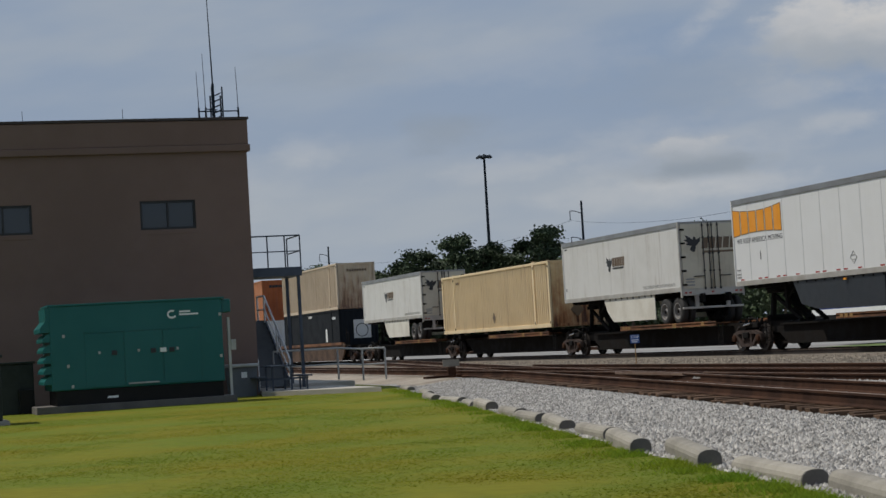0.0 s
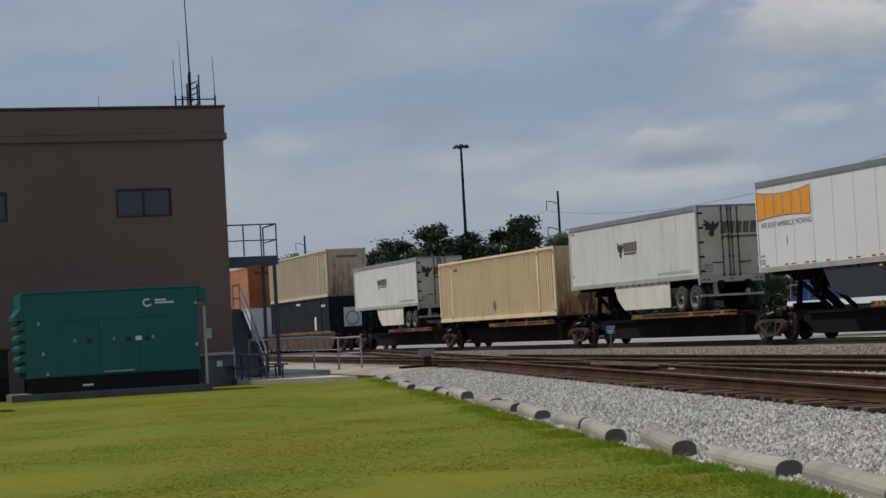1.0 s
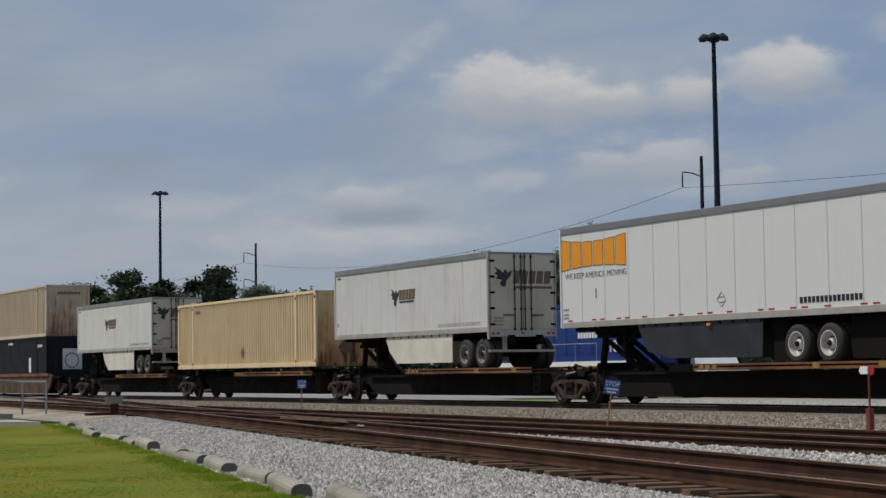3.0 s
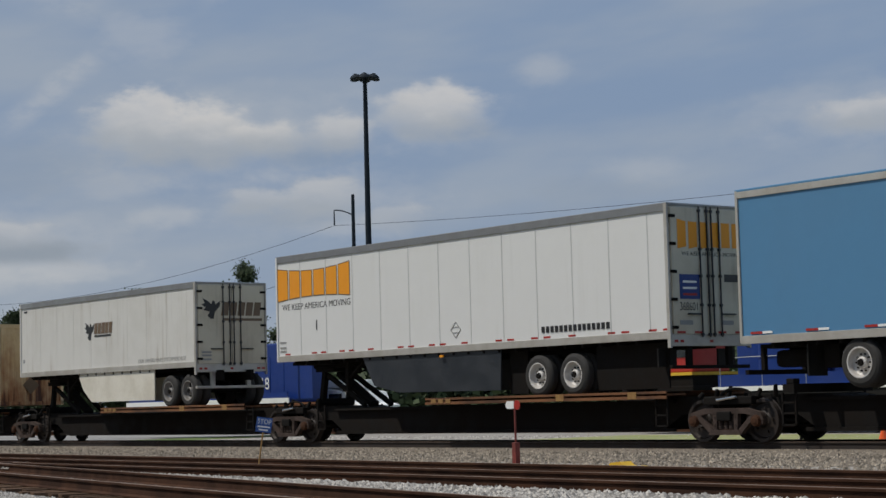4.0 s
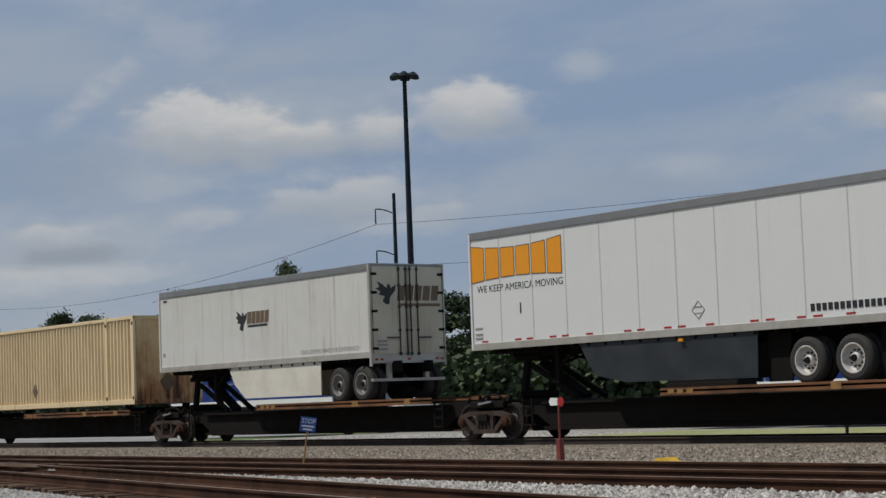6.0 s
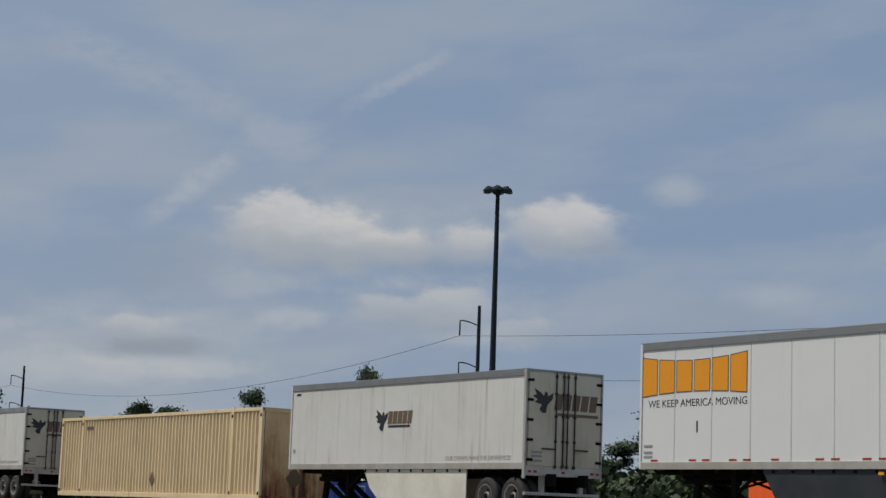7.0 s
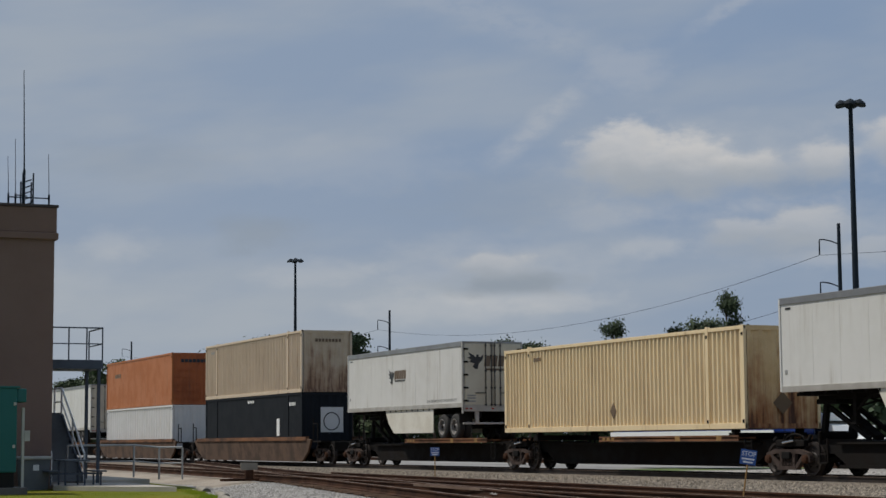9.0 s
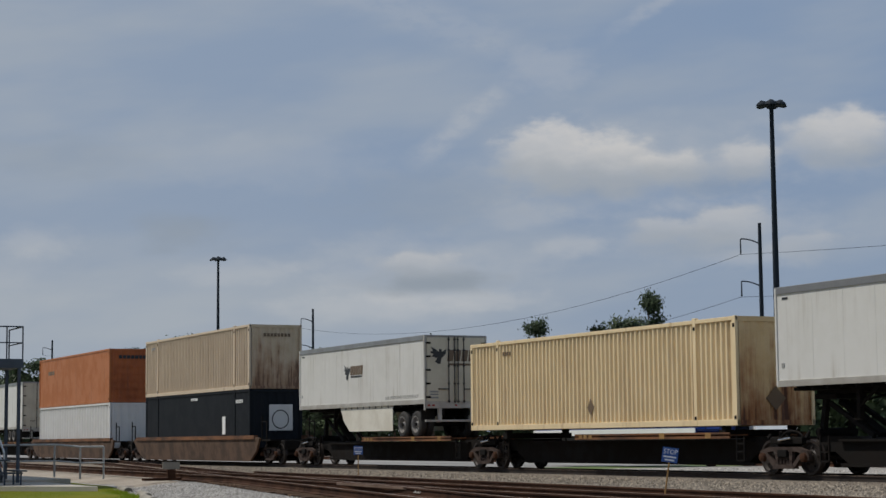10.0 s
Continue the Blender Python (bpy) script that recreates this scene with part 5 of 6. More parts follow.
    for u in (-136.5, -160.5):
        well = on_train("well_car", "rusty brown double-stack well car", "rail car", u, "well cars of the train")
        length = 23.2
        # side darker, chord lighter: shade and light put into the two colours
        for y in (-0.12, 2.58):
            bm = bmesh.new()
            prism(bm, [(1.6, 1.55), (2.6, 1.62), (length - 2.6, 1.62), (length - 1.6, 1.55), (length - 2.2, 0.95), (length - 3.2, 0.5), (3.2, 0.5), (2.2, 0.95)][::-1], y, y + 0.1, "y")
            for v in bm.verts:
                v.co.y += (0.12 if y < 1 else -0.12) * max(0.0, 1.5 - v.co.z)
            part("well_side", bm, "well_brown", well)
            boxed("top_chord", "rust_deck", well, 2.2, length - 2.2, y - 0.04, y + 0.14, 1.5, 1.68, bevel=0.01)
        bm = bmesh.new()
        box(bm, 2.6, length - 2.6, 0.35, 2.2, 0.5, 0.6)
        for a in (0.0, length - 2.4):
            box(bm, a, a + 2.4, 0.5, 2.1, 1.0, 1.45, bevel=0.04)
            box(bm, a + 0.1, a + 1.9, 0.0, 2.58, 1.42, 1.5)
            for y in (0.1, 2.4):
                beam(bm, (a + 0.6, y, 1.45), (a + 0.6, y, 2.55), 0.05)
                beam(bm, (a + 1.2, y, 1.45), (a + 1.2, y, 2.3), 0.05)
                beam(bm, (a + 0.6, y, 2.3), (a + 1.2, y, 2.3), 0.05)
        part("end_platform", bm, "shaded_black", well)
        bogie(well, 1.3)
        bogie(well, length - 1.3)


train()
# ---- brown building ----
FACE, CORNER, TOP = -59.3, 12.02, 9.06


def window(owner, y0, y1, z0, z1, x):
    w = thing_part("window", owner)
    boxed("frame", "frame_dark", w, x - 0.1, x + 0.02, y0, y0 + 0.07, z0, z1)
    boxed("frame", "frame_dark", w, x - 0.1, x + 0.02, y1 - 0.07, y1, z0, z1)
    boxed("frame", "frame_dark", w, x - 0.1, x + 0.02, y0 + 0.07, y1 - 0.07, z1 - 0.07, z1)
    boxed("frame", "frame_dark", w, x - 0.1, x + 0.02, y0 + 0.07, y1 - 0.07, z0, z0 + 0.07)
    mid = (y0 + y1) / 2
    boxed("mullion", "frame_dark", w, x - 0.08, x + 0.015, mid - 0.03, mid + 0.03, z0 + 0.07, z1 - 0.07)
    for a, b in ((y0 + 0.07, mid - 0.03), (mid + 0.03, y1 - 0.07)):
        boxed("pane", "pane_dark", w, x - 0.06, x - 0.045, a, b, z0 + 0.07, z1 - 0.07)
    boxed("sill", "stucco", w, x, x + 0.07, y0 - 0.14, y1 + 0.14, z0 - 0.16, z0 - 0.02, bevel=0.01)


def thing_part(name, owner):
    """A part that only holds sub-parts: a thin backing behind the opening."""
    ob = new(name)
    ob.parent = owner
    return ob


def brown_building():
    b = thing("building", "two-storey brown stucco building with flat roof and dark windows", "building")
    left = -14.0
    rows = [(-12.2, -10.4), (-7.0, -5.2), (-1.9, -0.1), (3.28, 5.07), (8.46, 10.25)]
    za, zb = 5.49, 6.42
    bm = bmesh.new()      # one wall with the openings left out
    ys = sorted({left, CORNER, *[y for r in rows for y in r]})
    zs = [0, za, zb, TOP - 0.05]
    grid = {(i, j): bm.verts.new((FACE, y, z)) for i, y in enumerate(ys) for j, z in enumerate(zs)}
    for i in range(len(ys) - 1):
        for j in range(3):
            if not (j == 1 and (ys[i], ys[i + 1]) in rows):
                bm.faces.new((grid[i, j], grid[i + 1, j], grid[i + 1, j + 1], grid[i, j + 1]))
    made = bmesh.ops.extrude_face_region(bm, geom=bm.faces[:])
    bmesh.ops.translate(bm, vec=(-0.3, 0, 0), verts=[g for g in made["geom"] if isinstance(g, bmesh.types.BMVert)])
    part("front_wall", bm, "stucco", b)
    boxed("side_wall", "stucco", b, FACE - 16, FACE - 0.3, CORNER - 0.3, CORNER, 0, TOP - 0.05)
    boxed("side_wall", "stucco", b, FACE - 16, FACE - 0.3, left, left + 0.3, 0, TOP - 0.05)
    boxed("back_wall", "stucco", b, FACE - 16.3, FACE - 16, left, CORNER, 0, TOP - 0.05)
    boxed("roof", "concrete_dark", b, FACE - 16, FACE - 0.3, left + 0.3, CORNER - 0.3, TOP - 0.6, TOP - 0.45)
    boxed("inner_floor", "concrete_dark", b, FACE - 1.2, FACE - 0.31, left + 0.4, CORNER - 0.4, za - 0.4, za - 0.3)
    # unseen black panel added behind the windows to keep the rooms dark
    boxed("dark_backing", "black", b, FACE - 1.3, FACE - 1.2, left + 0.4, CORNER - 0.4, za - 0.4, zb + 0.6)
    for name, mat, out, z0, z1 in (("coping", "trim_dark", 0.1, TOP - 0.08, TOP), ("cornice", "stucco", 0.06, TOP - 0.9, TOP - 0.09),
                                   ("cornice_band", "stucco", 0.11, TOP - 1.12, TOP - 0.9)):
        bm = bmesh.new()
        box(bm, FACE - 16.3, FACE + out, left, CORNER + out, z0, z1, bevel=0.02 if z1 - z0 > 0.1 else 0.0)
        if name != "coping":
            bm.free()
            bm = bmesh.new()
            box(bm, FACE - 0.02, FACE + out, left, CORNER + out, z0, z1, bevel=0.03)
            box(bm, FACE - 16.3, FACE - 0.02, CORNER, CORNER + out, z0, z1, bevel=0.02)
        part(name, bm, mat, b)
    for y0, y1 in rows:
        window(b, y0, y1, za, zb, FACE - 0.06)
    return b


brown_building()


def roof_mast():
    x, y, z = -60.6, 11.36, TOP
    m = thing("antenna_mast", "slim lattice mast with whip antennas on the roof", "antenna mast")
    bm = bmesh.new()
    for s, t in ((-0.17, -0.17), (0.17, -0.17), (0.17, 0.17), (-0.17, 0.17)):
        tube(bm, (x + s, y + t, z - 0.5), (x + s, y + t, z + 0.92 + 0.25 * (s > 0)), 0.028, seg=6)
    for k in range(6):
        h = z - 0.1 + 0.19 * k
        for s in (-0.17, 0.17):
            beam(bm, (x + s, y - 0.17, h), (x + s, y + 0.17, h + 0.14), 0.02)
            beam(bm, (x - 0.17, y + s, h), (x + 0.17, y + s, h), 0.02)
    part("lattice", bm, "mast_dark", m)
    bm = bmesh.new()
    tube(bm, (x, y - 0.1, z - 0.2), (x, y - 0.1, z + 1.3), 0.045, seg=8)
    tube(bm, (x, y - 0.1, z + 1.3), (x, y - 0.16, z + 4.6), 0.028, 0.012, seg=6)
    part("main_whip", bm, "mast_dark", m)
    bm = bmesh.new()
    for h in (0.06, 0.38):
        tube(bm, (x, y - 0.62, z + h), (x, y + 0.74, z + h), 0.022, seg=6)
        tube(bm, (x + 0.15, y - 0.35, z + h + 0.05), (x, y, z + h + 0.05), 0.02, seg=6)
    part("cross_arm", bm, "mast_dark", m)
    for dy, hgt, base in ((-0.6, 1.72, 0.0), (-0.37, 2.3, 0.1), (0.72, 1.85, 0.0)):
        bm = bmesh.new()
        tube(bm, (x, y + dy, z + base), (x, y + dy, z + 0.5), 0.035, seg=6)
        tube(bm, (x, y + dy, z + 0.5), (x - 0.02, y + dy - 0.03, z + hgt), 0.014, 0.008, seg=5)
        part("whip", bm, "mast_dark", m)
    for y2 in (4.98, 8.16):
        own = thing("roof_whip", "thin whip antenna on the roof's edge", "antenna", "whip antennas")
        bm = bmesh.new()
        tube(bm, (-60.0, y2, TOP - 0.5), (-60.0, y2, TOP + 0.42), 0.014, 0.008, seg=5)
        part("rod", bm, "mast_dark", own)


roof_mast()


# ---- generator, bin, cabinets ----
def generator():
    x, y0, y1, z0, z1 = -53.2, 4.87, 9.8, 0.2, 3.02
    pad = thing("generator_pad", "low concrete pad under the generator", "concrete pad")
    # darker concrete carries the shade that lies on the pad
    boxed("slab", "concrete_dark", pad, x - 2.7, x + 0.12, y0 - 0.45, y1 + 0.3, -0.04, z0, bevel=0.02)
    g = thing("generator", "dark green enclosed diesel generator with a black base", "generator")
    boxed("fuel_base", "black", g, x - 2.15, x - 0.04, y0 + 0.12, y1 - 0.05, z0, z0 + 0.42, bevel=0.02)
    bm = bmesh.new()
    box(bm, x - 2.2, x, y0, y1, z0 + 0.42, z1, bevel=0.035)
    part("enclosure", bm, "green", g)
    boxed("roof_lip", "green", g, x - 2.25, x + 0.03, y0 - 0.03, y1 + 0.08, z1 - 0.02, z1 + 0.035, bevel=0.01)
    boxed("exhaust_hood", "green", g, x - 1.8, x - 0.1, y1, y1 + 0.28, z1 - 0.42, z1 - 0.03, bevel=0.03)
    bm = bmesh.new()
    prism(bm, [(y0 + 0.02, z1 - 0.03), (y0 - 0.1, z1 - 0.05), (y0 - 0.1, z1 - 0.42), (y0 - 0.26, z1 - 0.62), (y0 - 0.26, z1 - 0.74), (y0 + 0.02, z1 - 0.74)], x - 2.0, x - 0.02, "x")
    for k in range(5):
        z = z1 - 0.85 - 0.3 * k
        prism(bm, [(y0 + 0.02, z + 0.07), (y0 - 0.1, z + 0.05), (y0 - 0.2, z - 0.08), (y0 - 0.2, z - 0.16), (y0 + 0.02, z - 0.16)], x - 2.0, x - 0.02, "x")
    part("louvre", bm, "green", g)
    bm = bmesh.new()   # raised door surround
    a, b, lo, hi = y0 + 0.95, y1 - 0.65, z0 + 0.47, z1 - 0.78
    box(bm, x, x + 0.02, a, b, hi - 0.03, hi + 0.02)
    part("drip_rail", bm, "green", g)
    cuts = spread(a, b, 4)
    for k in range(3):
        d = boxed("access_door", "green", g, x + 0.001, x + 0.016, cuts[k] + 0.02, cuts[k + 1] - 0.02, lo, hi - 0.05, bevel=0.006)
        boxed("handle", "paint_black", d, x + 0.016, x + 0.05, cuts[k + 1] - 0.35 if k < 2 else cuts[k] + 0.18, cuts[k + 1] - 0.2 if k < 2 else cuts[k] + 0.33, 1.55, 1.68, bevel=0.01)
        boxed("latch", "galv", d, x + 0.016, x + 0.03, cuts[k + 1] - 0.72, cuts[k + 1] - 0.66, 1.6, 1.68)
    boxed("lock_plate", "paint_white", g, x + 0.016, x + 0.03, cuts[2] - 0.08, cuts[2] + 0.1, 1.56, 1.68)
    boxed("step_rail", "galv", g, x + 0.0, x + 0.05, cuts[1] + 0.1, cuts[2] - 0.15, z0 + 0.5, z0 + 0.54)
    boxed("base_label", "paint_white", g, x - 0.04, x - 0.03, y0 + 1.55, y0 + 1.85, z0 + 0.14, z0 + 0.2)
    for y, z in ((y0 + 0.35, 2.15), (y0 + 0.45, 1.3), (y0 + 0.55, 0.72), (y1 - 0.1, 2.55), (y1 - 0.12, 1.35)):
        boxed("lifting_bolt", "galv", g, x, x + 0.03, y, y + 0.07, z - 0.04, z + 0.05)
    # emblem as plain ring and bars
    bm = bmesh.new()
    for k in range(9):
        p, q = radians(60 + 30 * k), radians(90 + 30 * k)
        beam(bm, (x + 0.008, 8.35 + 0.12 * math.cos(p), 2.62 + 0.1 * math.sin(p)), (x + 0.008, 8.35 + 0.12 * math.cos(q), 2.62 + 0.1 * math.sin(q)), 0.055, 0.014, up=(1, 0, 0))
    part("emblem", bm, "paint_white", g)
    for z, wd in ((2.66, 0.32), (2.58, 0.55)):
        boxed("emblem_bar", "paint_white", g, x + 0.002, x + 0.01, 8.56, 8.56 + wd, z, z + 0.05)
    pipe = thing("conduit_post", "grey metal conduit with a small switch box", "conduit")
    boxed("post", "galv", pipe, x - 0.1, x + 0.02, y1 + 0.14, y1 + 0.21, -0.02, 2.45)
    boxed("switch_box", "galv", pipe, x - 0.1, x + 0.06, y1 + 0.21, y1 + 0.36, 1.5, 1.8, bevel=0.01)


generator()


def small_things():
    can = thing("trash_bin", "grey plastic waste bin with a round white label", "trash bin")
    bm = bmesh.new()
    prism(bm, [(10.92, 0.0), (11.68, 0.0), (11.75, 0.94), (10.86, 0.94)], -58.9, -58.1, "x")
    part("tub", bm, "grey_plastic", can)
    boxed("lid", "galv", can, -58.98, -58.02, 10.82, 11.8, 0.94, 1.04, bevel=0.03)
    boxed("label_plate", "paint_white", can, -58.1, -58.09, 11.22, 11.4, 0.6, 0.78)
    cab = thing("utility_cabinet", "dark green metal utility cabinet standing in the grass", "utility cabinet")
    boxed("plinth", "concrete", cab, -47.5, -45.6, 1.2, 3.15, -0.04, 0.1)
    boxed("shell", "cabinet_green", cab, -47.35, -45.75, 1.35, 3.0, 0.1, 1.62, bevel=0.03)
    boxed("lid", "cabinet_green", cab, -47.4, -45.7, 1.3, 3.05, 1.62, 1.7, bevel=0.02)
    cab = thing("small_cabinet", "low dark green cabinet beside the generator", "utility cabinet")
    boxed("shell", "cabinet_green", cab, -56.3, -55.2, 3.35, 4.55, -0.02, 1.45, bevel=0.03)
    boxed("cap", "cabinet_green", cab, -56.35, -55.15, 3.3, 4.6, 1.45, 1.52, bevel=0.02)
    boxed("pipe_box", "black", cab, -55.2, -54.9, 4.1, 4.5, -0.02, 0.7, bevel=0.02)


small_things()


# ---- stairs and landing at the building's side ----
def rail_run(owner, pts, mat, r=0.022, post=1.05, mids=(0.5,), name="handrail"):
    bm = bmesh.new()
    for a, b in zip(pts, pts[1:]):
        a, b = Vector(a), Vector(b)
        tube(bm, a + Vector((0, 0, post)), b + Vector((0, 0, post)), r, seg=7)
        for m in mids:
            tube(bm, a + Vector((0, 0, post * m)), b + Vector((0, 0, post * m)), r * 0.8, seg=6)
    part(name, bm, mat, owner)
    for p in pts:
        bm = bmesh.new()
        tube(bm, p, Vector(p) + Vector((0, 0, post)), r, seg=7)
        part("post", bm, mat, owner)


def outside_stair():
    s = thing("outside_stair", "steel outside stair with landing and pale handrails", "stair")
    x0, x1, y1, z = -62.4, -60.4, 13.9, 4.15
    boxed("landing", "blue_steel", s, x0, x1, CORNER, y1, z - 0.3, z, bevel=0.01)
    rail_run(s, [(x1, CORNER + 0.06, z), (x1, (CORNER + y1) / 2 - 0.2, z), (x1, y1 - 0.55, z), (x1, y1 - 0.03, z), (x0, y1 - 0.03, z)], "blue_steel", 0.024)
    for x, y in ((x1 - 0.1, y1 - 0.12), (x0 + 0.1, y1 - 0.12)):
        boxed("support_post", "blue_steel", s, x - 0.05, x + 0.05, y - 0.05, y + 0.05, 0.1, z - 0.3)
    ya, yb, xa, xb, za, zb = 12.3, 13.38, -64.4, -60.7, 2.4, 0.15
    n = 13
    for k in range(n):
        x, h = xa + (xb - xa) * (k + 0.5) / n, za + (zb - za) * (k + 0.5) / n
        boxed("tread", "grey_plastic", s, x - 0.15, x + 0.15, ya, yb, h - 0.04, h)
        boxed("riser", "grey_plastic", s, x - 0.15, x - 0.14, ya, yb, h, h + 0.18)
    for y in (ya - 0.02, yb + 0.02):
        bm = bmesh.new()
        beam(bm, (xa, y, za - 0.05), (xb, y, zb - 0.05), 0.05, 0.26)
        part("stringer", bm, "blue_steel", s)
    boxed("mid_landing", "blue_steel", s, xa - 1.3, xa, CORNER + 0.02, yb + 0.1, za - 0.1, za)
    for y in (ya, yb):
        rail_run(s, [(xa - 1.2, y, za), (xa, y, za), ((xa + xb) / 2, y, (za + zb) / 2), (xb, y, zb)], "paint_white", 0.036, 0.95)


outside_stair()


def slab_and_rail():
    p = thing("concrete_slab", "pale concrete slab beside the building", "concrete slab")
    bm = bmesh.new()
    prism(bm, [(-53.4, 14.5), (-56.9, 11.6), (-59.2, 12.1), (-66.0, 12.1), (-66.0, 14.9)], -0.03, 0.14, "z")
    part("slab", bm, "concrete_pale", p)
    q = thing("raised_slab", "raised concrete platform with a pipe railing", "concrete slab")
    boxed("slab", "concrete_pale", q, -70.0, -60.8, 13.2, 15.6, -0.03, 0.24, bevel=0.02)
    r = thing("pipe_railing", "grey steel pipe railing at the edge of the platform", "railing")
    rail_run(r, [(-62.0, 13.1, 0.28), (-62.0, 15.35, 0.28), (-61.9, 16.2, 0.2), (-61.7, 16.95, 0.2)], "galv", 0.035, 1.08)
    t = thing("picnic_table", "dark blue metal picnic table with benches", "picnic table")
    boxed("tabletop", "blue_steel", t, -58.6, -57.0, 11.95, 12.75, 0.88, 0.93, bevel=0.01)
    for y in (11.55, 13.0):
        boxed("bench", "blue_steel", t, -58.6, -57.0, y - 0.05, y + 0.28, 0.55, 0.6, bevel=0.01)
    for x in (-58.3, -57.3):
        bm = bmesh.new()
        for y in (12.05, 12.65):
            beam(bm, (x, y, 0.88), (x, y, 0.14), 0.05)
        beam(bm, (x, 11.6, 0.5), (x, 13.2, 0.5), 0.05)
        for y in (11.6, 13.15):
            beam(bm, (x, y, 0.55), (x, y, 0.14), 0.05)
        part("leg_frame", bm, "blue_steel", t)


slab_and_rail()


# ---- trackside signs and gear ----
def stop_sign(x, y, lean, turn, label):
    s = thing("trackside_sign", label, "sign", "blue trackside signs", (x, y, 0.2))
    s.rotation_euler = (radians(-lean), 0, radians(turn))
    bm = bmesh.new()
    tube(bm, (0, 0, 0), (0, 0, 0.8), 0.016, seg=8)
    part("stake", bm, "yellow_old", s)
    boxed("plate", "sign_blue", s, 0.016, 0.028, -0.15, 0.15, 0.74, 1.02, bevel=0.004)
    words("word", "STOP", "paint_white", s, 0.13, 0.26, Matrix.Translation((0.028, -0.13, 0.9)) @ REAR)
    for z, w in ((0.83, 0.24), (0.77, 0.18)):
        boxed("text_bar", "paint_white", s, 0.028, 0.031, -w / 2, w / 2, z, z + 0.03)


stop_sign(-56.6, 24.1, 0, -22, "small blue stop sign on a thin stake beside the track")
stop_sign(-30.1, 19.1, 8.5, -32, "small blue stop sign leaning on a yellow stake between the tracks")


def switch_gear():
    s = thing("switch_stand", "dark red switch stand with a white and red target", "switch stand", "", (-24.1, 20.45, 0.2))
    boxed("base", "red_rust", s, -0.25, 0.25, -0.12, 0.12, 0.0, 0.08, bevel=0.01)
    boxed("column", "red_rust", s, -0.05, 0.05, -0.05, 0.05, 0.08, 0.5, bevel=0.01)
    bm = bmesh.new()
    tube(bm, (0, 0, 0.5), (0, 0, 1.08), 0.018, seg=8)
    part("spindle", bm, "red_rust", s)
    bm = bmesh.new()
    lathe(bm, [(-0.006, 0.02), (-0.006, 0.08), (0.006, 0.08), (0.006, 0.02)], (0.06, 0, 1.13), "y", 18)
    part("red_target", bm, "red", s)
    bm = bmesh.new()
    prism(bm, [(-0.2, 1.07), (-0.02, 1.07), (-0.02, 1.2), (-0.2, 1.2), (-0.24, 1.13)], -0.008, 0.008, "y")
    part("white_target", bm, "paint_white", s)
    for k in (-1, 1):
        boxed("lever", "red_rust", s, 0.06 * k - 0.02, 0.06 * k + 0.02, -0.2, -0.05, 0.08, 0.12)
    d = thing("derail", "yellow steel derail block clamped on a rail", "derail", "", (-21.4, 20.3, 0.24))
    bm = bmesh.new()
    prism(bm, [(-0.55, 0.0), (0.5, 0.0), (0.44, 0.08), (0.2, 0.11), (0.12, 0.17), (-0.1, 0.15), (-0.16, 0.09), (-0.5, 0.06)], -0.12, 0.12, "y")
    part("block", bm, "yellow", d)
    bm = bmesh.new()
    for k in range(4):
        box(bm, -0.42 + 0.24 * k, -0.3 + 0.24 * k, -0.18, 0.2, 0.02, 0.1)
    part("clamp", bm, "yellow", d)
    f = thing("low_switch_stand", "low rusty switch stand with a pale target plate", "switch stand", "", (-57.2, 17.9, 0.2))
    boxed("base", "rail_rust", f, -0.2, 0.2, -0.9, 0.9, 0.0, 0.08)
    boxed("column", "rail_rust", f, -0.1, 0.1, -0.12, 0.12, 0.08, 0.35)
    boxed("plate", "concrete", f, -0.02, 0.02, -0.28, 0.28, 0.36, 0.58)
    c = thing("traffic_cone", "small orange traffic cone behind the track", "traffic cone", "", (-28.6, 35.8, 0.1))
    bm = bmesh.new()
    lathe(bm, [(0.03, 0.14), (0.45, 0.03), (0.46, 0.01)], (0, 0, 0), "z", 16)
    part("cone", bm, "cone_orange", c)
    boxed("foot", "cone_orange", c, -0.18, 0.18, -0.18, 0.18, 0.0, 0.03)
    m = thing("marker_stake", "thin black stake behind the track", "stake", "", (-31.5, 36.2, 0.1))
    boxed("stake", "black", m, -0.03, 0.03, -0.03, 0.03, 0.0, 0.62)


switch_gear()


# ---- light masts, poles and wires ----
def polar(az, dist):
    a = radians(az)
    return -math.sin(a) * dist, math.cos(a) * dist


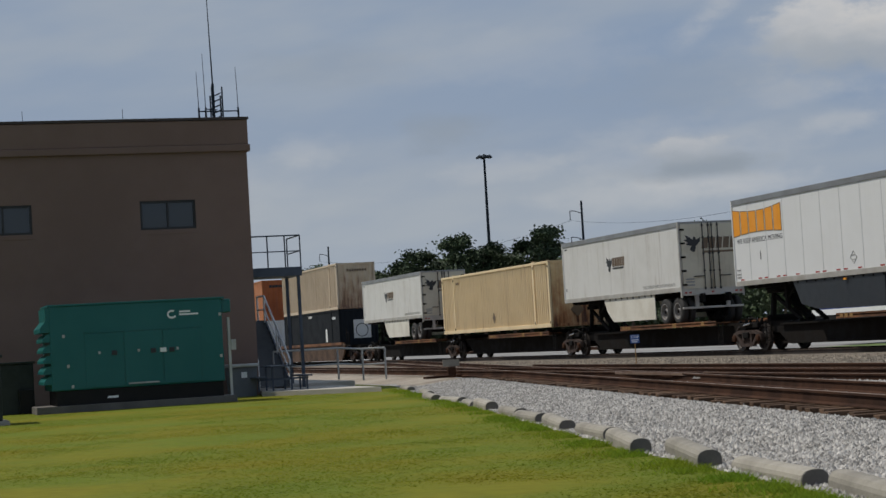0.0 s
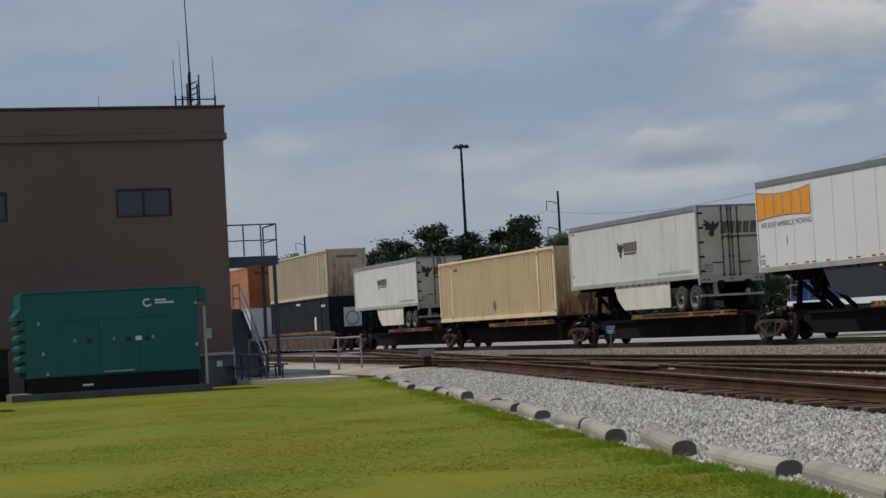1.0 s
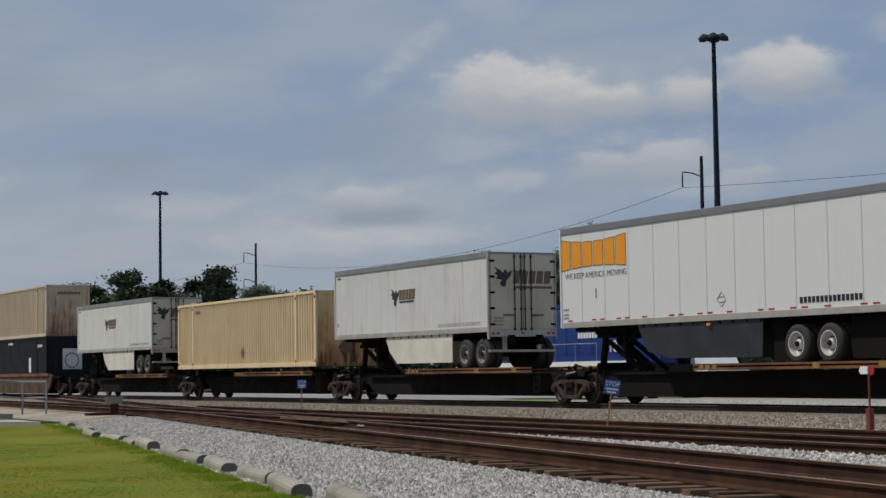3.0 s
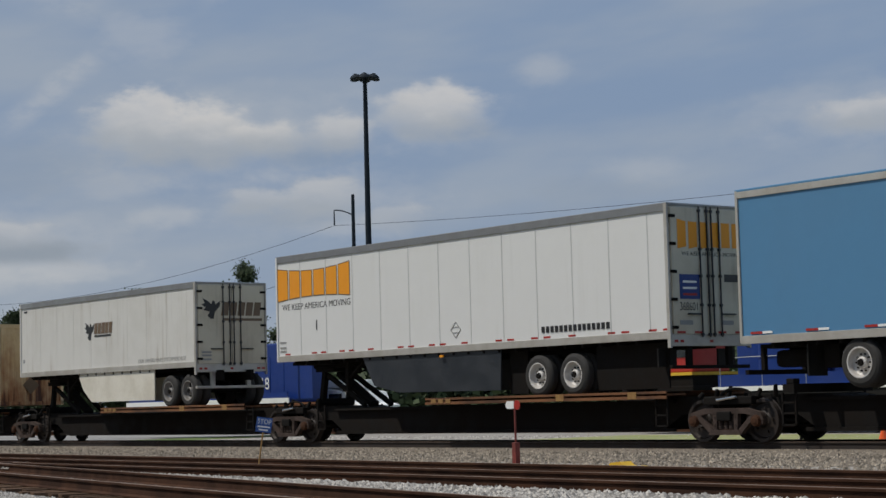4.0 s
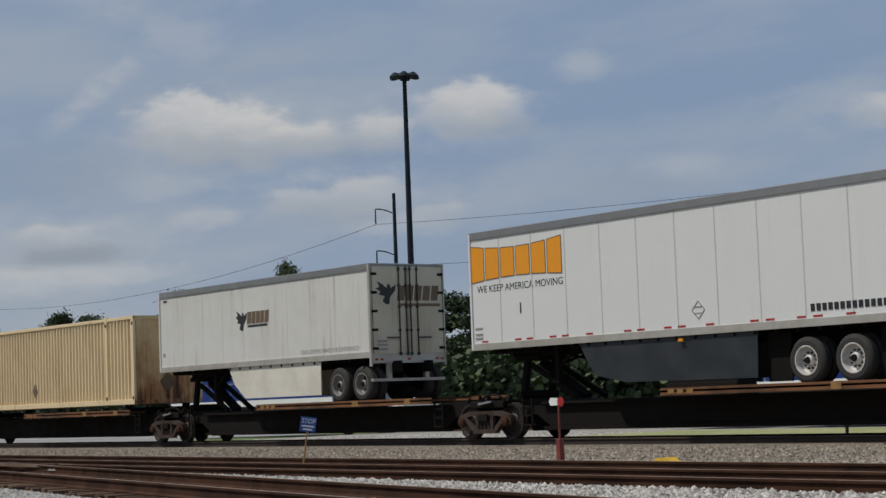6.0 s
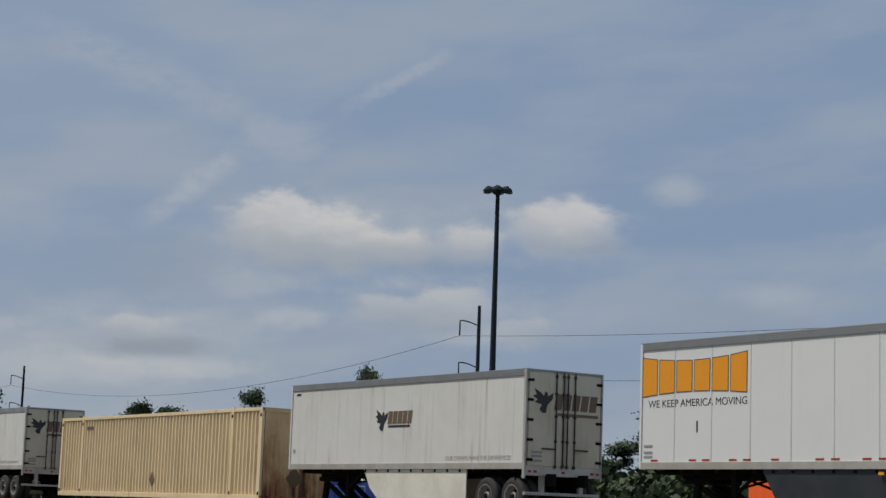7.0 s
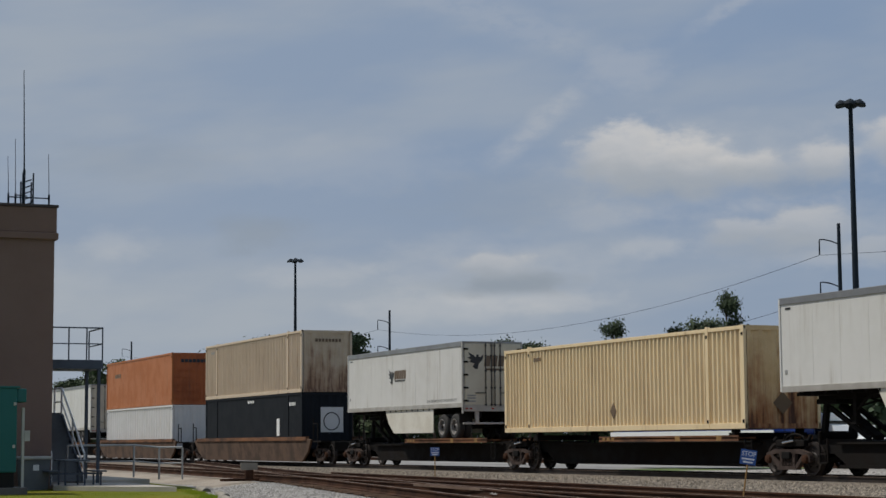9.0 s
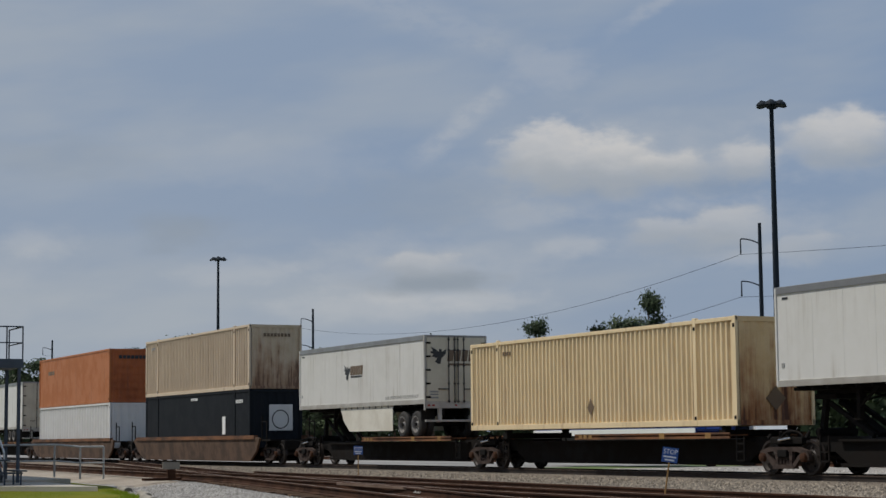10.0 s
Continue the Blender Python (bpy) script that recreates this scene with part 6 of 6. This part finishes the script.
def light_mast(az, dist, top, turn):
    x, y = polar(az, dist)
    m = thing("light_mast", "tall dark steel yard light mast with a ring of lamps", "light mast", "yard light masts", (x, y, 0))
    m.rotation_euler.z = radians(turn)
    bm = bmesh.new()
    tube(bm, (0, 0, 0), (0, 0, top), 0.34, 0.17, seg=14)
    part("pole", bm, "mast_dark", m)
    # light put into the colours: pole dark against sky, pale low down
    bm = bmesh.new()
    tube(bm, (0, 0, 0), (0, 0, 0.9), 0.5, 0.45, seg=14)
    tube(bm, (0, 0, 0.9), (0, 0, 6.5), 0.36, 0.325, seg=14)
    part("sunlit_section", bm, "galv", m, "galvanised lower section, coloured pale as if sunlit")
    bm = bmesh.new()
    for k in range(16):
        a, b = k * math.tau / 16, (k + 1) * math.tau / 16
        tube(bm, (0.8 * math.cos(a), 0.8 * math.sin(a), top - 0.1), (0.8 * math.cos(b), 0.8 * math.sin(b), top - 0.1), 0.05, seg=6)
    for k in range(3):
        a = k * math.tau / 3
        tube(bm, (0, 0, top + 0.15), (0.8 * math.cos(a), 0.8 * math.sin(a), top - 0.1), 0.05, seg=6)
    lathe(bm, [(top - 0.5, 0.2), (top - 0.1, 0.3), (top + 0.25, 0.2), (top + 0.3, 0.05)], (0, 0, 0), "z", 12)
    part("ring", bm, "mast_dark", m)
    for k in range(6):
        a = k * math.tau / 6 + 0.2
        bm = bmesh.new()
        lathe(bm, [(-0.2, 0.46), (-0.13, 0.52), (0.02, 0.4), (0.12, 0.2), (0.2, 0.08)], (0, 0, 0), "z", 14)
        bm.transform(Matrix.Translation((0.9 * math.cos(a), 0.9 * math.sin(a), top - 0.05)) @ Matrix.Rotation(0.25, 4, Vector((-math.sin(a), math.cos(a), 0))))
        part("lamp_head", bm, "mast_dark", m)


light_mast(54.06, 155, 29.08, 10)
light_mast(71.22, 285, 29.4, 40)
light_mast(82.0, 420, 29.0, 0)


def utility_pole(az, dist, top, spans):
    x, y = polar(az, dist)
    m = thing("utility_pole", "dark utility pole with curved insulator arms", "utility pole", "power line poles", (x, y, 0))
    side = Vector((-math.cos(radians(az)), -math.sin(radians(az)), 0))
    bm = bmesh.new()
    tube(bm, (0, 0, 0), (0, 0, top), 0.24, 0.14, seg=10)
    part("pole", bm, "mast_dark", m)
    for drop in spans:
        bm = bmesh.new()
        pts = [Vector((0, 0, top - drop)) + side * (1.6 * k / 6) + Vector((0, 0, 0.45 * math.sin(k / 6 * math.pi * 0.55))) for k in range(7)]
        for a, b in zip(pts, pts[1:]):
            tube(bm, a, b, 0.055, seg=6)
        tube(bm, pts[-1], pts[-1] - Vector((0, 0, 1.25)), 0.05, 0.07, seg=6)
        part("arm", bm, "mast_dark", m)
    return [Vector((x, y, top - d - 0.85)) + side * 1.6 for d in spans]


ends_a = utility_pole(54.52, 156, 19.15, (1.75, 5.3))
ends_b = utility_pole(68.31, 250, 19.1, (1.75, 5.3))
ends_c = utility_pole(20.0, 110, 19.1, (1.75, 5.3))
ends_d = utility_pole(76.2, 330, 19.3, (1.75, 5.3))


def wire(a, b, sag):
    w = thing("power_line", "thin sagging power line between poles", "wire", "power lines")
    bm = bmesh.new()
    pts = [a.lerp(b, k / 24) - Vector((0, 0, sag * 4 * (k / 24) * (1 - k / 24))) for k in range(25)]
    for p, q in zip(pts, pts[1:]):
        tube(bm, p, q, 0.02, seg=4, caps=False)
    part("cable", bm, "mast_dark", w)


for pa, pb, pc, pd in zip(ends_a, ends_b, ends_c, ends_d):
    wire(pa, pb, 3.0)
    wire(pa, pc, 1.2)
    wire(pb, pd, 2.2)


# ---- parked locomotives and yard machines behind the train ----
def locomotive(x0, length, number, y=44.0, number_x=4.95, sill=1.67):
    l = thing("locomotive", "blue diesel locomotive with white sill stripe, parked on the far track", "locomotive", "parked locomotives", (x0, y, 0))
    boxed("frame", "black", l, 0.3, length - 0.3, 0.1, 3.0, 1.1, 1.5, bevel=0.02)
    boxed("sill_stripe", "paint_white", l, 0.3, length - 0.3, 0.06, 0.1, 1.52, sill)
    boxed("walkway", "black", l, 0.3, length - 0.3, 0.1, 3.0, 1.5, 1.6)
    boxed("side_skirt", "loco_blue", l, 0.5, length - 0.5, 0.12, 0.18, sill, 2.05)
    boxed("long_hood", "loco_blue", l, 4.8, length - 0.9, 0.55, 2.55, 1.6, 4.2, bevel=0.08)
    boxed("cab", "loco_blue", l, 2.2, 4.8, 0.15, 2.95, 1.6, 4.55, bevel=0.1)
    boxed("short_hood", "loco_blue", l, 0.9, 2.2, 0.6, 2.5, 1.6, 3.1, bevel=0.08)
    boxed("cab_window", "pane_dark", l, 2.6, 3.4, 0.13, 0.15, 3.2, 4.0)
    boxed("cab_window", "pane_dark", l, 3.6, 4.4, 0.13, 0.15, 3.2, 4.0)
    for k in range(10):
        boxed("hood_door", "loco_blue", l, 5.0 + 1.1 * k, 5.95 + 1.1 * k, 0.53, 0.55, 1.75, 3.6)
    words("road_number", number, "paint_white", l, 0.75, 1.1, Matrix.Translation((number_x, 0.5, 2.2)) @ NEAR)
    if number_x > 10:
        for k in range(9):
            boxed("name_bar", "paint_white", l, 9.2 + 0.24 * k, 9.38 + 0.24 * k, 0.515, 0.53, 2.85, 3.1)
    rail_run(l, [(0.6 + 1.8 * k, 0.12, 1.6) for k in range(int((length - 1) / 1.8))], "galv", 0.013, 1.0, ())
    boxed("fuel_tank", "black", l, length / 2 - 2.2, length / 2 + 2.2, 0.3, 2.8, 0.7, 1.1, bevel=0.1)
    for k in (2.6, length - 3.8):
        bogie(l, k + 0.6)


TURNING_TRAIN = list(TURNING)
locomotive(-42.3, 17.0, "413", number_x=5.9)
locomotive(-81.6, 15.0, "418", number_x=11.4, sill=1.8)
del TURNING[len(TURNING_TRAIN):]


def yard_machines():
    m = thing("track_machine", "red and yellow track maintenance machine on the far track", "rail machine", "", (-46.6, 44.2, 0))
    boxed("chassis", "shaded_black", m, 0, 3.4, 0.2, 2.4, 1.0, 1.75, bevel=0.04)
    boxed("deck_edge", "yellow", m, 0, 3.4, 0.18, 2.42, 2.1, 2.2)
    boxed("deck", "shaded_black", m, 0.05, 3.35, 0.25, 2.35, 1.75, 2.1)
    boxed("engine_box", "cone_orange", m, 0.2, 1.8, 0.3, 2.3, 2.2, 3.1, bevel=0.06)
    boxed("cab", "red", m, 2.0, 3.2, 0.4, 2.2, 2.2, 3.5, bevel=0.06)
    boxed("window", "pane_dark", m, 2.2, 3.0, 0.38, 0.4, 2.7, 3.3)
    for x in (0.6, 2.7):
        bm = bmesh.new()
        for y in (0.7, 2.2):
            lathe(bm, [(-0.06, 0.1), (-0.06, 0.35), (0.06, 0.35), (0.06, 0.1)], (x, y, 0.75), "y", 20)
        part("wheel", bm, "shaded_black", m)
    v = thing("service_truck", "white service truck with closed body, parked beyond the far track", "truck", "", (-71.4, 47.0, 0.08))
    bm = bmesh.new()
    prism(bm, [(0, 0.5), (5.6, 0.5), (5.6, 1.3), (4.9, 1.45), (4.6, 1.9), (2.9, 2.1), (0, 2.1)], 0, 2.2, "y")
    part("body", bm, "paint_white", v)
    boxed("cab_roof", "paint_white", v, 0.2, 4.2, 0.1, 2.1, 2.1, 2.45, bevel=0.08)
    boxed("side_window", "pane_dark", v, 3.3, 4.3, -0.006, 0.0, 1.45, 1.85)
    for x in (1.05, 4.5):
        for y in (0.02, 1.9):
            bm = bmesh.new()
            lathe(bm, [(0, 0.2), (0, 0.46), (0.28, 0.46), (0.28, 0.2)], (x, y, 0.46), "y", 20)
            part("wheel", bm, "tyre", v)


yard_machines()


# ---- trees ----
def tree(kind, seed, height, label):
    rnd = random.Random(seed)
    t = thing("tree", label, "tree", "trees beyond the yard")
    bm = bmesh.new()
    p, r = Vector((0, 0, -0.1)), height * 0.02
    limbs, n = [], 7
    for k in range(n):
        q = p + Vector((rnd.uniform(-0.12, 0.12), rnd.uniform(-0.12, 0.12), height * 0.93 / n))
        tube(bm, p, q, r, r * 0.82, seg=7, caps=False)
        if k >= (3 if kind == "pine" else 1):
            for _ in range(3 if kind == "pine" else 4):
                a = rnd.uniform(0, math.tau)
                spanw = height * (0.2 if kind == "pine" else 0.28) * rnd.uniform(0.6, 1.1) * (1.15 - 0.09 * k)
                e = q + Vector((math.cos(a) * spanw, math.sin(a) * spanw, spanw * rnd.uniform(0.1, 0.7)))
                tube(bm, q, e, r * 0.45, r * 0.12, seg=5, caps=False)
                limbs.append((q, e))
        p, r = q, r * 0.84
    limbs.append((p, p + Vector((0, 0, height * 0.07))))
    part("trunk", bm, "bark", t)
    verts, faces = [], []
    for q, e in limbs:
        for c in range(7 if kind == "pine" else 9):
            f = rnd.uniform(0.35, 1.1)
            centre = q.lerp(e, f) + Vector((rnd.gauss(0, 0.3), rnd.gauss(0, 0.3), rnd.gauss(0, 0.3))) * height * 0.045
            size = height * rnd.uniform(0.03, 0.065)
            for _ in range(60):
                d = Vector((rnd.gauss(0, 1), rnd.gauss(0, 1), rnd.gauss(0, 0.6))) * size * 0.8
                c2, s = centre + d, height * rnd.uniform(0.008, 0.018)
                a = Vector((rnd.uniform(-1, 1), rnd.uniform(-1, 1), rnd.uniform(-1, 1))).normalized()
                b = a.orthogonal().normalized()
                i = len(verts)
                verts += [c2 + a * s, c2 + b * s * 0.7, c2 - a * s, c2 - b * s * 0.7]
                faces.append((i, i + 1, i + 2, i + 3))
    crown = raw("crown", [tuple(v) for v in verts], faces, "leaf_pine" if kind == "pine" else "leaf")
    crown.parent = t
    t["top"] = max(v.z for v in verts)
    return t


PROTO = [tree("pine", 1, 15.0, "tall dark green pine with an open uneven crown"), tree("pine", 2, 15.0, "tall dark green pine with an open uneven crown"),
         tree("broad", 3, 11.0, "dark green broadleaf tree with a rounded uneven crown"), tree("broad", 4, 11.0, "dark green broadleaf tree with a rounded uneven crown")]
used = set()


def plant(k, az, dist, height, turn, wide=1.15):
    x, y = polar(az, dist)
    base = PROTO[k]["top"]
    m = pose(x, y, 0, 0, 0, turn)
    if k in used:
        ob = copy_thing(PROTO[k], m)
    else:
        used.add(k)
        ob = PROTO[k]
        ob.matrix_basis = m
    s = height / base
    ob.scale = (s * wide, s * wide, s)


def tree_height(dist, el):
    return (1.4 + dist * math.tan(radians(el))) / 1.0


random.seed(5)
for k, az, dist, el in ((0, 69.5, 230, 3.42), (1, 69.1, 236, 2.95), (0, 70.1, 235, 3.05), (2, 70.6, 230, 2.75), (1, 71.0, 232, 3.02), (0, 71.5, 228, 2.9), (1, 72.2, 230, 3.32),
                        (2, 72.7, 235, 2.7), (0, 73.4, 232, 2.92), (1, 73.9, 238, 2.6), (2, 74.3, 240, 2.35), (3, 74.9, 250, 2.2), (2, 75.6, 255, 2.15), (0, 76.55, 250, 2.6),
                        (3, 76.1, 250, 2.2), (2, 77.2, 255, 2.1), (1, 77.8, 260, 2.05), (3, 78.3, 260, 2.0), (2, 58.87, 180, 3.97), (3, 58.5, 184, 3.6), (3, 59.2, 184, 3.6), (3, 56.9, 182, 2.6), (2, 48.4, 118, 3.75), (3, 47.6, 120, 3.1),
                         (2, 60.4, 195, 3.1), (3, 62.3, 195, 3.0), (2, 64.0, 200, 3.2), (3, 64.6, 200, 3.26), (2, 65.1, 202, 3.05), (2, 65.8, 205, 2.8), (3, 66.9, 210, 2.7),
                        (2, 67.8, 215, 2.7), (3, 68.5, 220, 2.9), (2, 53.3, 120, 2.9), (3, 52.4, 118, 3.5), (2, 51.4, 122, 2.9), (3, 50.2, 125, 2.6), (2, 48.9, 125, 2.3), (3, 47.6, 130, 2.2),
                        (2, 46.2, 130, 2.1), (3, 45.0, 130, 2.0), (2, 43.6, 135, 1.9), (3, 42.2, 135, 1.9), (2, 40.6, 135, 1.8), (3, 38.8, 135, 1.8), (2, 54.6, 126, 2.4), (3, 56.0, 135, 2.0),
                        (2, 57.2, 150, 2.0), (2, 36.5, 135, 1.8), (3, 34.0, 135, 1.8)):
    plant(k, az, dist, tree_height(dist, el), random.uniform(0, 360), 0.8 if 58 < az < 66 else (1.15 if az > 68 else 1.2))
for k, az, dist, el in ((1, 57.99, 185, 4.62), (0, 61.38, 190, 3.8)):
    plant(k, az, dist, tree_height(dist, el), random.uniform(0, 360), 0.62)


def hedge(name, label, az0, az1, dist, low, high, count, seed):
    """Distant undergrowth: many leaf clumps in one mesh."""
    rnd = random.Random(seed)
    verts, faces = [], []
    for _ in range(count):
        az = rnd.uniform(az0, az1)
        top = low + (high - low) * (0.5 + 0.5 * noise.noise((az * 1.3, seed, 0.0))) * rnd.uniform(0.5, 1.0)
        x, y = polar(az, dist + rnd.uniform(-4, 4))
        c = Vector((x, y, rnd.uniform(0.0, 1.0) ** 0.7 * top))
        for _ in range(7):
            q = c + Vector((rnd.gauss(0, 0.5), rnd.gauss(0, 0.5), rnd.gauss(0, 0.35)))
            q.z = max(0.0, q.z)
            s = rnd.uniform(0.15, 0.4)
            a = Vector((rnd.uniform(-1, 1), rnd.uniform(-1, 1), rnd.uniform(-1, 1))).normalized()
            b = a.orthogonal().normalized()
            i = len(verts)
            verts += [q + a * s, q + b * s * 0.7, q - a * s, q - b * s * 0.7]
            faces.append((i, i + 1, i + 2, i + 3))
    tagged(raw(name, [tuple(v) for v in verts], faces, "leaf"), label, "bushes", kind="stuff")


hedge("bushes", "dark green undergrowth behind the far track", 33, 57.5, 112, 2.5, 5.5, 6500, 7)
hedge("woodland", "dark green uneven edge of woods beyond the yard", 68.3, 77.5, 240, 7.5, 13.0, 7000, 13)
hedge("far_woods", "dark band of far woods along the horizon", 57, 80, 245, 4.0, 8.5, 6500, 9)


# ---- wooden ties of the near tracks ----
random.seed(21)
ties(cross_line, ladder_rail, s2, o2, -7.0, -62.0, 0.54)
ties(yard_line, near_rail, s1, o1, -8.0, -50.0, 0.54)


# ---- movement ----
def motions():
    steps = [k / 10 for k in range(101)]
    for ob, u in MOVING:
        walk(ob, [(t, Matrix.Translation((u + ride(t), SIDE, 0))) for t in (0.0, 2.5, 5.0, 7.5, 10.0)])
    for ob, x, r in TURNING:
        walk(ob, [(t, Matrix.Translation((x, 0, RAIL + r)) @ Matrix.Rotation(ride(t) / r, 4, "Y")) for t in steps])


motions()
